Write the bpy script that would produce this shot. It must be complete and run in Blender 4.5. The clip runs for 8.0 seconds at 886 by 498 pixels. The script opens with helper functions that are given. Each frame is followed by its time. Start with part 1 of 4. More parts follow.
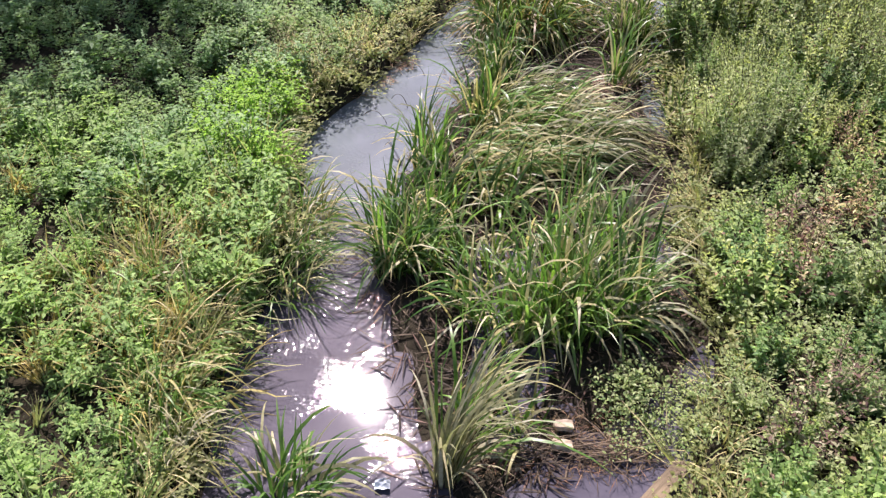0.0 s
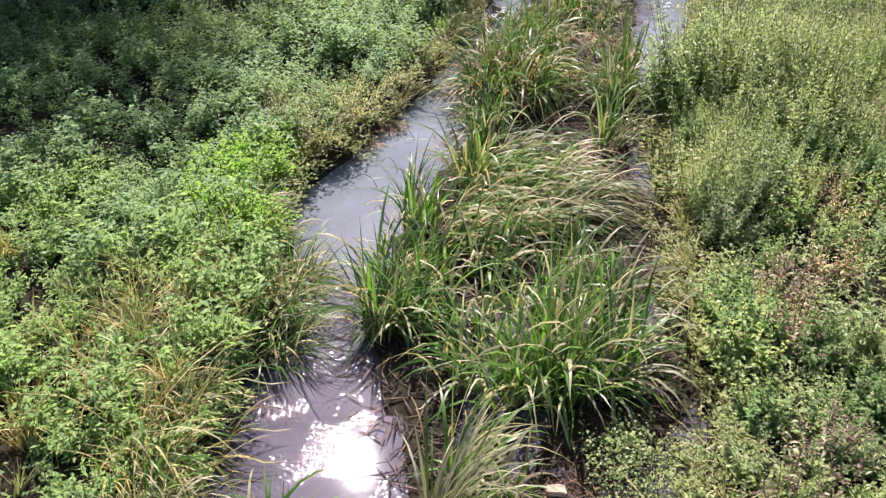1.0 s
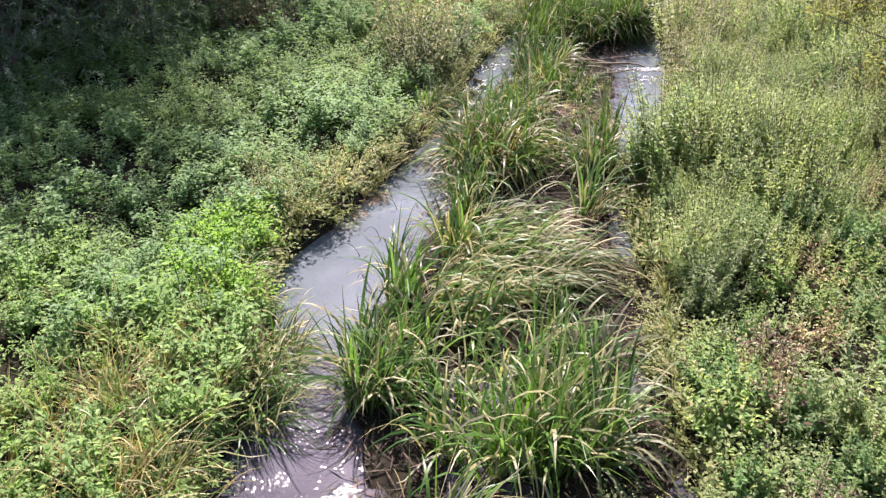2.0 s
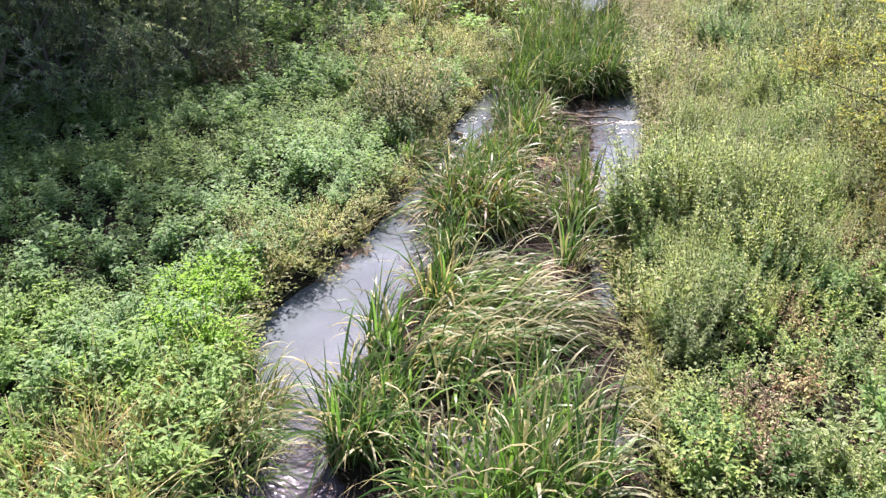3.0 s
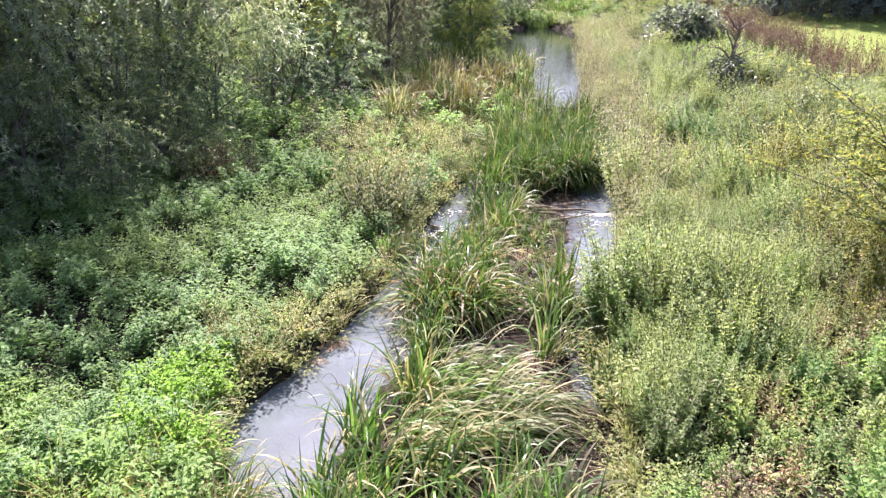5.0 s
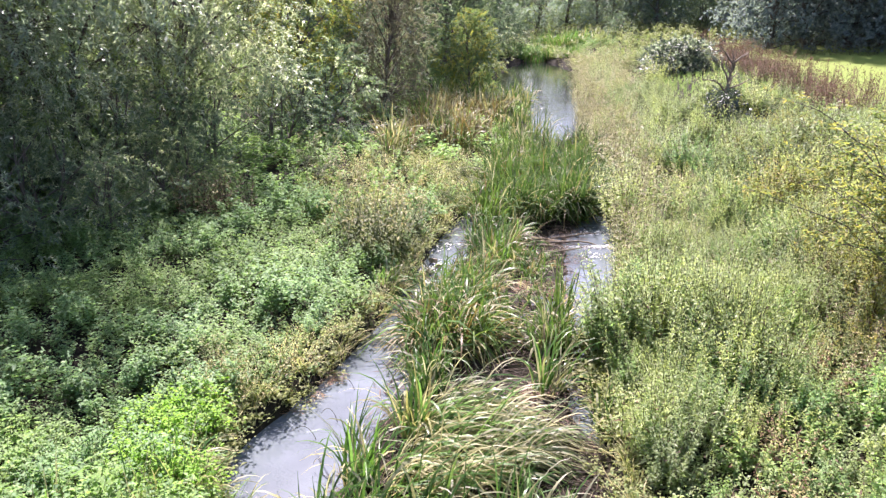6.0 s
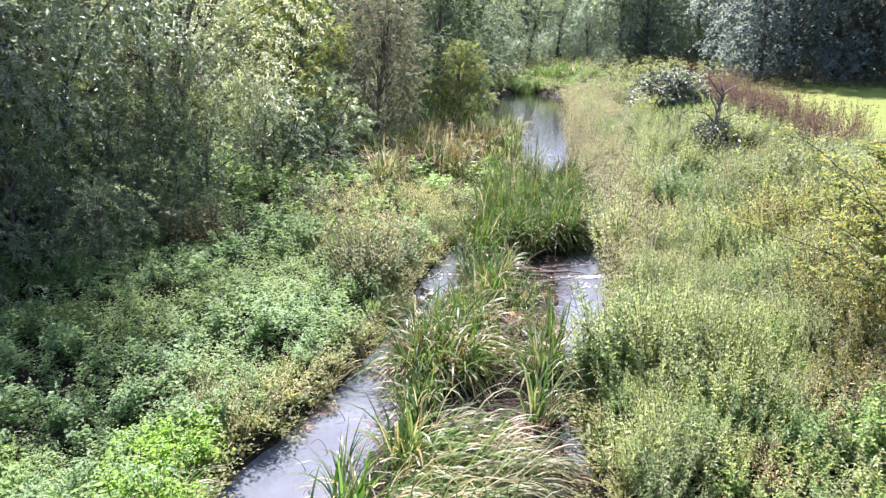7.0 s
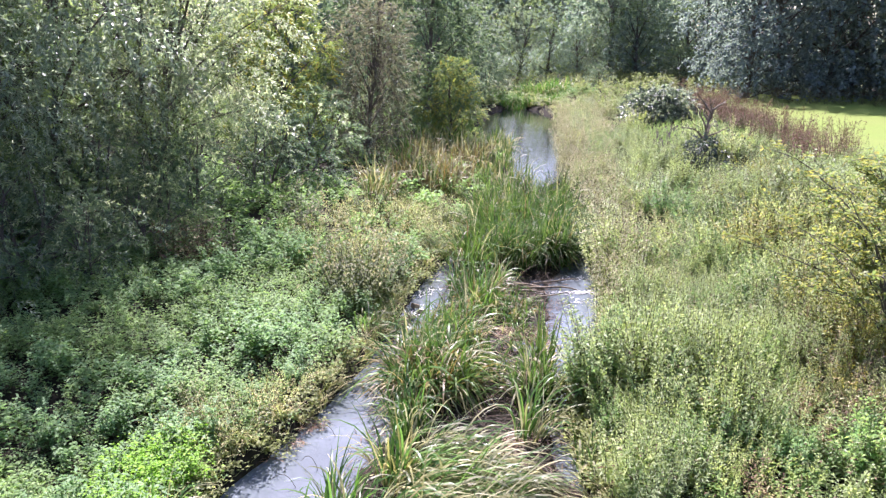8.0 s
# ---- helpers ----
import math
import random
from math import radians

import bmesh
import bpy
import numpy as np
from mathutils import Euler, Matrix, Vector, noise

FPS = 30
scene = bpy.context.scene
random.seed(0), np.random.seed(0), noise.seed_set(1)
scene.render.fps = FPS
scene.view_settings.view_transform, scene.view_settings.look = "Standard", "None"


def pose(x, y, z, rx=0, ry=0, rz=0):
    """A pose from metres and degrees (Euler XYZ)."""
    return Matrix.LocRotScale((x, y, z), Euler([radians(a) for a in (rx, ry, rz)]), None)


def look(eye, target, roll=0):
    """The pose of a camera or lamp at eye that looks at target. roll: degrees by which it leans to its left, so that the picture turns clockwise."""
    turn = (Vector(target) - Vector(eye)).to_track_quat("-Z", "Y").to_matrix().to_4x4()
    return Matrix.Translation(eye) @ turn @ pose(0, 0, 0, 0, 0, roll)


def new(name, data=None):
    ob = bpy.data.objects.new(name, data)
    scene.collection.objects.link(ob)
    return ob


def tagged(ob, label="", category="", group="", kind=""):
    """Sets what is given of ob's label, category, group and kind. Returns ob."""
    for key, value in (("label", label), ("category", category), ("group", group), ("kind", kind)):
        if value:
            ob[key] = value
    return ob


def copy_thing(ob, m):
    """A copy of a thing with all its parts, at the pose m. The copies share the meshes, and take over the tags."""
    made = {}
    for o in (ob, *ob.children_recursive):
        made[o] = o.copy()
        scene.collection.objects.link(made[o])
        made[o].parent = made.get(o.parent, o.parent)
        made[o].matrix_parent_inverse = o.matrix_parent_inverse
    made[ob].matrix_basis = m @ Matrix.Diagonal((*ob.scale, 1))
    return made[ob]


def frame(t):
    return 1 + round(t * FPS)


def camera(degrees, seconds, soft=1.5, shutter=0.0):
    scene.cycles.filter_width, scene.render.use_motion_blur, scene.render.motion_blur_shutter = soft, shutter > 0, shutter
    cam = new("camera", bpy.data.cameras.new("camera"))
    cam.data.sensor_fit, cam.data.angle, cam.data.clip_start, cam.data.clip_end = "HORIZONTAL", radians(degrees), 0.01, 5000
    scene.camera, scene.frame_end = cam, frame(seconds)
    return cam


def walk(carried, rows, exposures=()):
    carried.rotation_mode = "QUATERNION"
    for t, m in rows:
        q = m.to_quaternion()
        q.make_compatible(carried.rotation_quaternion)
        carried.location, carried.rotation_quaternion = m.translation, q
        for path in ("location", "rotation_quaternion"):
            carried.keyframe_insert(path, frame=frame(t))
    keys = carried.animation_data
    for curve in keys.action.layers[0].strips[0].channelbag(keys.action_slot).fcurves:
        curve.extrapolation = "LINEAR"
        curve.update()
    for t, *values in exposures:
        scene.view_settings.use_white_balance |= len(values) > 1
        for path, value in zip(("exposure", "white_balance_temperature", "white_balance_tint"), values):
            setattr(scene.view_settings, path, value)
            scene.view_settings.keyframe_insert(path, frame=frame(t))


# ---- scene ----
cam = camera(54.34, 8.0, soft=1.4)
PATH = [  # seconds, turn: the camera is tilted up by hand where it stands
    (0.0, 52.273, 0.032, 0.029),
    (0.5, 54.332, -0.063, -0.301),
    (1.0, 56.402, -0.203, -0.622),
    (1.5, 58.733, -0.390, -1.059),
    (1.7, 59.690, -0.480, -1.300),
    (2.8, 63.800, -0.900, -2.710),
    (3.0, 64.448, -0.897, -2.901),
    (3.5, 66.052, -0.879, -3.214),
    (4.0, 67.665, -1.215, -3.731),
    (4.5, 69.292, -1.267, -4.254),
    (6.0, 72.802, -0.671, -4.730),
    (6.5, 73.948, -0.910, -4.923),
    (7.0, 74.790, -0.928, -5.255),
    (7.5, 75.383, -0.958, -5.508),
    (8.0, 75.827, -1.082, -5.846),
]
walk(cam, [(t, pose(0.01, 0.005, 6.555, *p)) for t, *p in PATH], exposures=[(0.0, 1.28, 6400, 30), (1.5, 1.40, 6350, 30), (3.5, 1.69, 6350, 30), (6.5, 1.90, 6130, 33), (8.0, 1.83, 5880, 34)])

# ---------------------------------------------------------------- light
SUN_ELEVATION, SUN_AZIMUTH = 47.4, -7.2      # degrees; azimuth from +y towards +x
world = bpy.data.worlds.new("sky")
scene.world = world
world.use_nodes = True
sky = world.node_tree.nodes.new("ShaderNodeTexSky")
sky.sky_type, sky.sun_disc = "NISHITA", False
sky.sun_elevation, sky.sun_rotation = radians(SUN_ELEVATION), radians(SUN_AZIMUTH)
sky.air_density, sky.dust_density = 1.0, 1.5
world.node_tree.links.new(sky.outputs[0], world.node_tree.nodes["Background"].inputs[0])
world.node_tree.nodes["Background"].inputs[1].default_value = 0.085
sun = new("sun", bpy.data.lights.new("sun", "SUN"))
sun.data.energy, sun.data.angle, sun.data.color = 5.0, radians(0.53), (1.0, 0.95, 0.86)
_e, _a = radians(SUN_ELEVATION), radians(SUN_AZIMUTH)
sun.matrix_world = look((0, 0, 40), Vector((0, 0, 40)) - Vector((math.cos(_e) * math.sin(_a), math.cos(_e) * math.cos(_a), math.sin(_e))))

# ---------------------------------------------------------------- materials
def nodes_of(name):
    m = bpy.data.materials.new(name)
    m.use_nodes = True
    t = m.node_tree
    return m, t, t.nodes["Principled BSDF"], t.nodes["Material Output"]


def ramp(t, factor, stops):
    r = t.nodes.new("ShaderNodeValToRGB")
    els = r.color_ramp.elements
    while len(els) < len(stops):
        els.new(0.5)
    for e, (p, c) in zip(els, stops):
        e.position, e.color = p, (*c, 1)
    t.links.new(factor, r.inputs[0])
    return r.outputs[0]


def noise_of(t, scale, detail=3.0, rough=0.55, stretch=None):
    co = t.nodes.new("ShaderNodeTexCoord").outputs["Object"]
    if stretch:
        mp = t.nodes.new("ShaderNodeMapping")
        mp.inputs["Scale"].default_value = stretch
        t.links.new(co, mp.inputs[0])
        co = mp.outputs[0]
    n = t.nodes.new("ShaderNodeTexNoise")
    n.inputs["Scale"].default_value, n.inputs["Detail"].default_value, n.inputs["Roughness"].default_value = scale, detail, rough
    t.links.new(co, n.inputs["Vector"])
    return n.outputs["Fac"]


def mixed(t, a, b, fac, kind="MIX"):
    m = t.nodes.new("ShaderNodeMix")
    m.data_type, m.blend_type = "RGBA", kind
    for sock, v in ((m.inputs[0], fac), (m.inputs[6], a), (m.inputs[7], b)):
        if isinstance(v, (int, float)):
            sock.default_value = v
        elif isinstance(v, tuple):
            sock.default_value = (*v, 1)
        else:
            t.links.new(v, sock)
    return m.outputs[2]


def leaf_material(name, tones, patch, patch_scale=1.1, through_light=0.52, rough=0.62, gloss=0.28):
    """Living or dry leaf: a tone per leaf, wider patches of another tone, light shining through."""
    m, t, p, out = nodes_of(name)
    rnd = t.nodes.new("ShaderNodeNewGeometry").outputs["Random Per Island"]
    n = len(tones)
    col = ramp(t, rnd, [((i + 0.5) / n, c) for i, c in enumerate(tones)])
    wide = ramp(t, noise_of(t, patch_scale, 3.0), [(0.42, (0, 0, 0)), (0.62, (1, 1, 1))])
    bw = t.nodes.new("ShaderNodeRGBToBW")
    t.links.new(wide, bw.inputs[0])
    half = t.nodes.new("ShaderNodeMath")
    half.operation = "MULTIPLY"
    half.inputs[1].default_value = 0.6
    t.links.new(bw.outputs[0], half.inputs[0])
    col = mixed(t, col, patch, half.outputs[0])
    plant = ramp(t, t.nodes.new("ShaderNodeObjectInfo").outputs["Random"], [(0.0, (0.78, 0.8, 0.85)), (0.5, (1, 1, 1)), (1.0, (1.3, 1.2, 0.95))])
    col = mixed(t, col, plant, 1.0, "MULTIPLY")
    fine = ramp(t, noise_of(t, 45.0, 2.0), [(0.3, (0.72, 0.72, 0.72)), (0.7, (1.15, 1.15, 1.1))])
    col = mixed(t, col, fine, 1.0, "MULTIPLY")
    t.links.new(col, p.inputs["Base Color"])
    p.inputs["Roughness"].default_value = rough
    p.inputs["Specular IOR Level"].default_value = gloss
    tr = t.nodes.new("ShaderNodeBsdfTranslucent")
    warm = mixed(t, col, (1.17, 1.22, 0.86), 1.0, "MULTIPLY")
    t.links.new(warm, tr.inputs["Color"])
    mix = t.nodes.new("ShaderNodeMixShader")
    mix.inputs[0].default_value = through_light
    t.links.new(p.outputs[0], mix.inputs[1])
    t.links.new(tr.outputs[0], mix.inputs[2])
    t.links.new(mix.outputs[0], out.inputs["Surface"])
    return m


def solid_material(name, stops, scale, rough=0.85, bump=0.3, bump_scale=None, stretch=None, spec=0.3):
    m, t, p, out = nodes_of(name)
    a = noise_of(t, scale, 6.0, 0.62, stretch)
    b = noise_of(t, scale * 0.13, 3.0, 0.5)
    col = ramp(t, a, stops)
    col = mixed(t, col, ramp(t, b, [(0.3, (0.62, 0.6, 0.58)), (0.7, (1.2, 1.18, 1.12))]), 1.0, "MULTIPLY")
    t.links.new(col, p.inputs["Base Color"])
    p.inputs["Roughness"].default_value = rough
    p.inputs["Specular IOR Level"].default_value = spec
    bp = t.nodes.new("ShaderNodeBump")
    bp.inputs["Strength"].default_value = bump
    bp.inputs["Distance"].default_value = 0.02
    t.links.new(noise_of(t, bump_scale or scale * 2, 5.0, 0.6, stretch), bp.inputs["Height"])
    t.links.new(bp.outputs[0], p.inputs["Normal"])
    return m


NETTLE = leaf_material("nettle_leaf", [(0.12, 0.23, 0.09), (0.195, 0.35, 0.132), (0.285, 0.455, 0.19)], (0.215, 0.36, 0.10))
MINT = leaf_material("mint_leaf", [(0.13, 0.235, 0.085), (0.205, 0.335, 0.12), (0.30, 0.43, 0.18)], (0.21, 0.325, 0.085))
FRESH = leaf_material("fresh_leaf", [(0.16, 0.34, 0.03), (0.225, 0.43, 0.045), (0.29, 0.50, 0.07)], (0.20, 0.40, 0.04))
OLIVE = leaf_material("olive_leaf", [(0.15, 0.19, 0.08), (0.225, 0.265, 0.115), (0.31, 0.345, 0.17)], (0.22, 0.26, 0.09))
HERB = leaf_material("herb_leaf", [(0.25, 0.34, 0.13), (0.335, 0.435, 0.17), (0.43, 0.52, 0.23)], (0.38, 0.45, 0.155), rough=0.5, gloss=0.35)
TIP = leaf_material("young_leaf", [(0.29, 0.375, 0.15), (0.36, 0.45, 0.185), (0.44, 0.53, 0.25)], (0.37, 0.445, 0.165), rough=0.5, gloss=0.4)
NETTLE_TIP = leaf_material("young_nettle_leaf", [(0.17, 0.31, 0.13), (0.23, 0.38, 0.17), (0.31, 0.45, 0.24)], (0.24, 0.38, 0.14))
STRAW = leaf_material("straw", [(0.32, 0.285, 0.155), (0.43, 0.395, 0.23), (0.54, 0.505, 0.33)], (0.36, 0.34, 0.17), through_light=0.25, rough=0.7, gloss=0.2)
GOLD = leaf_material("golden_grass_blade", [(0.27, 0.215, 0.085), (0.37, 0.31, 0.13), (0.44, 0.39, 0.18)], (0.28, 0.28, 0.09), through_light=0.3, rough=0.65, gloss=0.25)
PLUME = leaf_material("tan_plume", [(0.36, 0.315, 0.20), (0.46, 0.42, 0.28), (0.56, 0.53, 0.39)], (0.40, 0.37, 0.22), through_light=0.3, rough=0.7, gloss=0.2)
DEAD = leaf_material("dead_reed", [(0.035, 0.025, 0.017), (0.06, 0.044, 0.028), (0.12, 0.09, 0.055)], (0.045, 0.034, 0.023), through_light=0.15, rough=0.7, gloss=0.2)
RUST = leaf_material("rust_leaf", [(0.10, 0.058, 0.045), (0.165, 0.098, 0.072), (0.25, 0.165, 0.125)], (0.14, 0.082, 0.06), through_light=0.2, rough=0.7, gloss=0.2)
YELLOW = leaf_material("yellowing_leaf", [(0.26, 0.28, 0.06), (0.35, 0.345, 0.08), (0.44, 0.39, 0.10)], (0.25, 0.29, 0.07))
WILLOW = leaf_material("willow_leaf", [(0.18, 0.245, 0.165), (0.30, 0.375, 0.27), (0.48, 0.53, 0.44)], (0.27, 0.355, 0.24), through_light=0.57, rough=0.38, gloss=0.6)
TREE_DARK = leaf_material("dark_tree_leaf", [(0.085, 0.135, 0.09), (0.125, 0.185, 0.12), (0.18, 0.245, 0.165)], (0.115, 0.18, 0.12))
# distance haze is painted into the next two leaf colours as a blue-grey cast
FAR_HAZY_LEAF = leaf_material("hazy_far_leaf", [(0.13, 0.19, 0.165), (0.20, 0.27, 0.22), (0.29, 0.37, 0.31)], (0.18, 0.26, 0.21), through_light=0.42)
WOOD_HAZY_LEAF = leaf_material("hazy_wood_leaf", [(0.13, 0.16, 0.175), (0.20, 0.25, 0.26), (0.30, 0.36, 0.36)], (0.18, 0.24, 0.24), through_light=0.5, gloss=0.08)
TREE_LIME = leaf_material("lime_tree_leaf", [(0.13, 0.195, 0.062), (0.18, 0.25, 0.083), (0.24, 0.30, 0.112)], (0.153, 0.225, 0.075))
TREE_BROWN = leaf_material("brown_tree_leaf", [(0.145, 0.14, 0.10), (0.19, 0.18, 0.125), (0.255, 0.235, 0.165)], (0.15, 0.155, 0.10))
REED = leaf_material("reed_blade", [(0.05, 0.14, 0.022), (0.097, 0.22, 0.036), (0.165, 0.32, 0.07)], (0.115, 0.205, 0.04), 0.9, through_light=0.38, rough=0.42, gloss=0.45)
REED_DARK = leaf_material("dark_reed_blade", [(0.045, 0.10, 0.025), (0.072, 0.142, 0.034), (0.115, 0.19, 0.055)], (0.095, 0.16, 0.035), 0.9, through_light=0.36, rough=0.6, gloss=0.12)
REED_PALE = leaf_material("pale_reed_blade", [(0.216, 0.230, 0.110), (0.313, 0.310, 0.170), (0.460, 0.440, 0.300)], (0.290, 0.290, 0.140), 0.9, through_light=0.38, rough=0.5, gloss=0.32)
MOWN = leaf_material("mown_grass", [(0.20, 0.32, 0.06), (0.25, 0.37, 0.08), (0.30, 0.40, 0.11)], (0.28, 0.36, 0.10), 0.2)
LUSH = leaf_material("lush_grass", [(0.15, 0.27, 0.075), (0.21, 0.34, 0.11), (0.28, 0.41, 0.16)], (0.2, 0.31, 0.10), 0.3)
REED_BROWN = leaf_material("brown_reed_blade", [(0.12, 0.085, 0.035), (0.20, 0.15, 0.065), (0.33, 0.27, 0.14)], (0.18, 0.17, 0.06), 0.9, through_light=0.35, rough=0.5, gloss=0.35)
IVY = leaf_material("ivy_leaf", [(0.04, 0.065, 0.045), (0.06, 0.09, 0.06), (0.10, 0.14, 0.10)], (0.06, 0.09, 0.065), through_light=0.25, rough=0.4, gloss=0.5)
FALLEN = leaf_material("fallen_leaf", [(0.24, 0.13, 0.08), (0.34, 0.20, 0.125), (0.42, 0.29, 0.19)], (0.28, 0.17, 0.10), through_light=0.15, rough=0.7, gloss=0.2)
DARK_HERB = leaf_material("dark_herb_leaf", [(0.085, 0.12, 0.04), (0.135, 0.175, 0.06), (0.20, 0.235, 0.095)], (0.14, 0.165, 0.05))
BARK = solid_material("bark", [(0.3, (0.05, 0.042, 0.035)), (0.7, (0.16, 0.14, 0.115))], 9.0, 0.9, 0.8, stretch=(1, 1, 0.25))
DEADWOOD = solid_material("dead_wood", [(0.3, (0.11, 0.085, 0.06)), (0.7, (0.27, 0.22, 0.16))], 14.0, 0.85, 0.6, stretch=(1, 1, 0.3))
STEM = solid_material("stem", [(0.3, (0.07, 0.09, 0.03)), (0.7, (0.16, 0.15, 0.06))], 12.0, 0.7, 0.1)
SOIL = solid_material("soil", [(0.25, (0.014, 0.012, 0.008)), (0.55, (0.026, 0.023, 0.015)), (0.8, (0.045, 0.04, 0.024))], 5.0, 0.95, 0.9, 18.0, spec=0.1)
BRICK_FACE = solid_material("brick_face", [(0.3, (0.34, 0.27, 0.19)), (0.7, (0.56, 0.47, 0.36))], 16.0, 0.9, 0.5)
STONE = solid_material("stone", [(0.3, (0.22, 0.17, 0.11)), (0.7, (0.42, 0.34, 0.23))], 14.0, 0.85, 0.5)
PLANK = solid_material("plank_wood", [(0.3, (0.09, 0.068, 0.042)), (0.7, (0.18, 0.14, 0.09))], 10.0, 0.8, 0.5, stretch=(6, 0.5, 1))


def water_material():
    m, t, p, out = nodes_of("stream_water")
    silt = noise_of(t, 0.7, 4.0, 0.6)
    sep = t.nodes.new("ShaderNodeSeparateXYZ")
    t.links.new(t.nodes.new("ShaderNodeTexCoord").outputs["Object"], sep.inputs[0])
    # reflections painted into the base colour: dark near pool, pale sky grey upstream
    past_pool = t.nodes.new("ShaderNodeMapRange")
    past_pool.inputs[1].default_value, past_pool.inputs[2].default_value = 7.5, 10.5
    t.links.new(sep.outputs["Y"], past_pool.inputs[0])
    sky_grey = ramp(t, silt, [(0.35, (0.09, 0.107, 0.118)), (0.7, (0.13, 0.153, 0.168))])
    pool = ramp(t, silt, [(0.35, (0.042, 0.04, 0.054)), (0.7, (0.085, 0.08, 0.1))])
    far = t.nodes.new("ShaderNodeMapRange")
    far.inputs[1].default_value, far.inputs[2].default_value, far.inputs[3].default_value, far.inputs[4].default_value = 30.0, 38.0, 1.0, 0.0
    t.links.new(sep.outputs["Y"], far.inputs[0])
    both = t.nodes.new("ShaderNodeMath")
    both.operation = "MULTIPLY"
    t.links.new(past_pool.outputs[0], both.inputs[0])
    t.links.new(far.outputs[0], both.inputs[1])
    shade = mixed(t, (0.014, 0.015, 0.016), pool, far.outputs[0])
    t.links.new(mixed(t, shade, sky_grey, both.outputs[0]), p.inputs["Base Color"])
    p.inputs["Roughness"].default_value = 0.03
    p.inputs["IOR"].default_value = 1.333
    p.inputs["Coat Weight"].default_value, p.inputs["Coat Roughness"].default_value, p.inputs["Coat IOR"].default_value = 0.07, 0.03, 1.33
    b1 = t.nodes.new("ShaderNodeBump")
    b1.inputs["Strength"].default_value, b1.inputs["Distance"].default_value = 0.016, 0.012
    t.links.new(noise_of(t, 4.0, 2.0, 0.5), b1.inputs["Height"])
    b2 = t.nodes.new("ShaderNodeBump")
    riffle = ramp(t, noise_of(t, 1.3, 3.0, 0.6), [(0.47, (0.006, 0.006, 0.006)), (0.58, (0.55, 0.55, 0.55))])
    calm = t.nodes.new("ShaderNodeMapRange")
    calm.inputs[1].default_value, calm.inputs[2].default_value, calm.inputs[3].default_value, calm.inputs[4].default_value = 24.0, 40.0, 1.0, 0.1
    t.links.new(sep.outputs["Y"], calm.inputs[0])
    t.links.new(mixed(t, riffle, calm.outputs[0], 1.0, "MULTIPLY"), b2.inputs["Strength"])
    b2.inputs["Distance"].default_value = 0.012
    t.links.new(noise_of(t, 19.0, 1.5, 0.5), b2.inputs["Height"])
    t.links.new(b1.outputs[0], b2.inputs["Normal"])
    b3 = t.nodes.new("ShaderNodeBump")
    wide = t.nodes.new("ShaderNodeMapRange")
    wide.inputs[1].default_value, wide.inputs[2].default_value = 26.0, 38.0
    t.links.new(sep.outputs["Y"], wide.inputs[0])
    t.links.new(wide.outputs[0], b3.inputs["Strength"])
    b3.inputs["Distance"].default_value = 0.018
    t.links.new(noise_of(t, 1.5, 3.0, 0.6), b3.inputs["Height"])
    t.links.new(b2.outputs[0], b3.inputs["Normal"])
    t.links.new(b3.outputs[0], p.inputs["Normal"])
    return m


WATER = water_material()

# ---------------------------------------------------------------- plan of the stream
def line_of(*pairs):
    ys, xs = [a for a, _ in pairs], [b for _, b in pairs]
    fine = np.linspace(ys[0], ys[-1], 400)
    vals = np.interp(fine, ys, xs)
    k = np.ones(9) / 9
    sm = np.convolve(np.pad(vals, 4, mode="edge"), k, "valid")
    return lambda y: np.interp(y, fine, sm)


LEFT = line_of((-12, -2.2), (4.9, -2.15), (6, -2.3), (7.1, -2.25), (7.6, -1.7), (8.6, -1.75), (9, -1.5), (9.4, -1.6), (10, -2.1), (11, -2.15), (11.8, -1.75),
               (12.2, -1.5), (13.4, -0.75), (15.4, -0.1), (16.4, 0.3), (17.6, 0.75), (18.8, 0.95), (21.6, 1.7), (25, 3.0), (29, 4.4), (43, 8.2), (55, 8.0), (63, 9.2), (71, 11.4), (75, 12.8), (78, 16.0), (95, 18))
RIGHT = line_of((-12, 1.9), (4.6, 1.95), (5.3, 2.35), (6.1, 2.8), (6.5, 3.0), (7.4, 3.0), (8.3, 2.65), (9.2, 2.8), (10, 3.6), (10.6, 3.3), (11.3, 3.15), (12.2, 3.7), (13.2, 3.5), (14.6, 3.9),
                (16.3, 4.9), (18, 5.6), (20.4, 6.2), (22.5, 6.7), (26.4, 7.6), (33, 8.8), (41.4, 10.1), (50, 12.4), (66.6, 15.8), (73, 15.8), (78, 15.0), (95, 15))
ISLE_L = line_of((-12, 3), (3, 1.2), (4.9, -0.5), (6.4, -0.5), (6.9, -0.85), (8, -0.97), (8.6, -1.1), (9.3, -1.05), (9.9, -0.8), (11.1, -0.41), (12.9, 0.19), (13.9, 0.3),
                 (15.4, 0.35), (16.4, 0.7), (17.6, 1.15), (18.8, 1.6), (19.3, 1.95), (23.2, 2.75), (24.4, 2.9), (25.7, 3.3), (30, 4.8), (34, 6.8), (36, 9.0), (95, 60))
ISLE_R = line_of((-12, -3), (4.4, -0.2), (5.05, 0.6), (5.4, 2.0), (6, 2.95), (7, 3.15), (8, 2.9), (9, 2.9), (10, 3.7), (10.6, 3.4), (11.5, 3.25), (12.5, 3.5), (14, 3.65), (16, 4.2), (17.7, 4.4), (19.2, 5.0), (21.5, 5.35),
                 (23.1, 6.0), (26.4, 7.4), (30, 8.0), (35, 8.6), (95, 60))

_lat = np.random.RandomState(7).rand(64, 64)


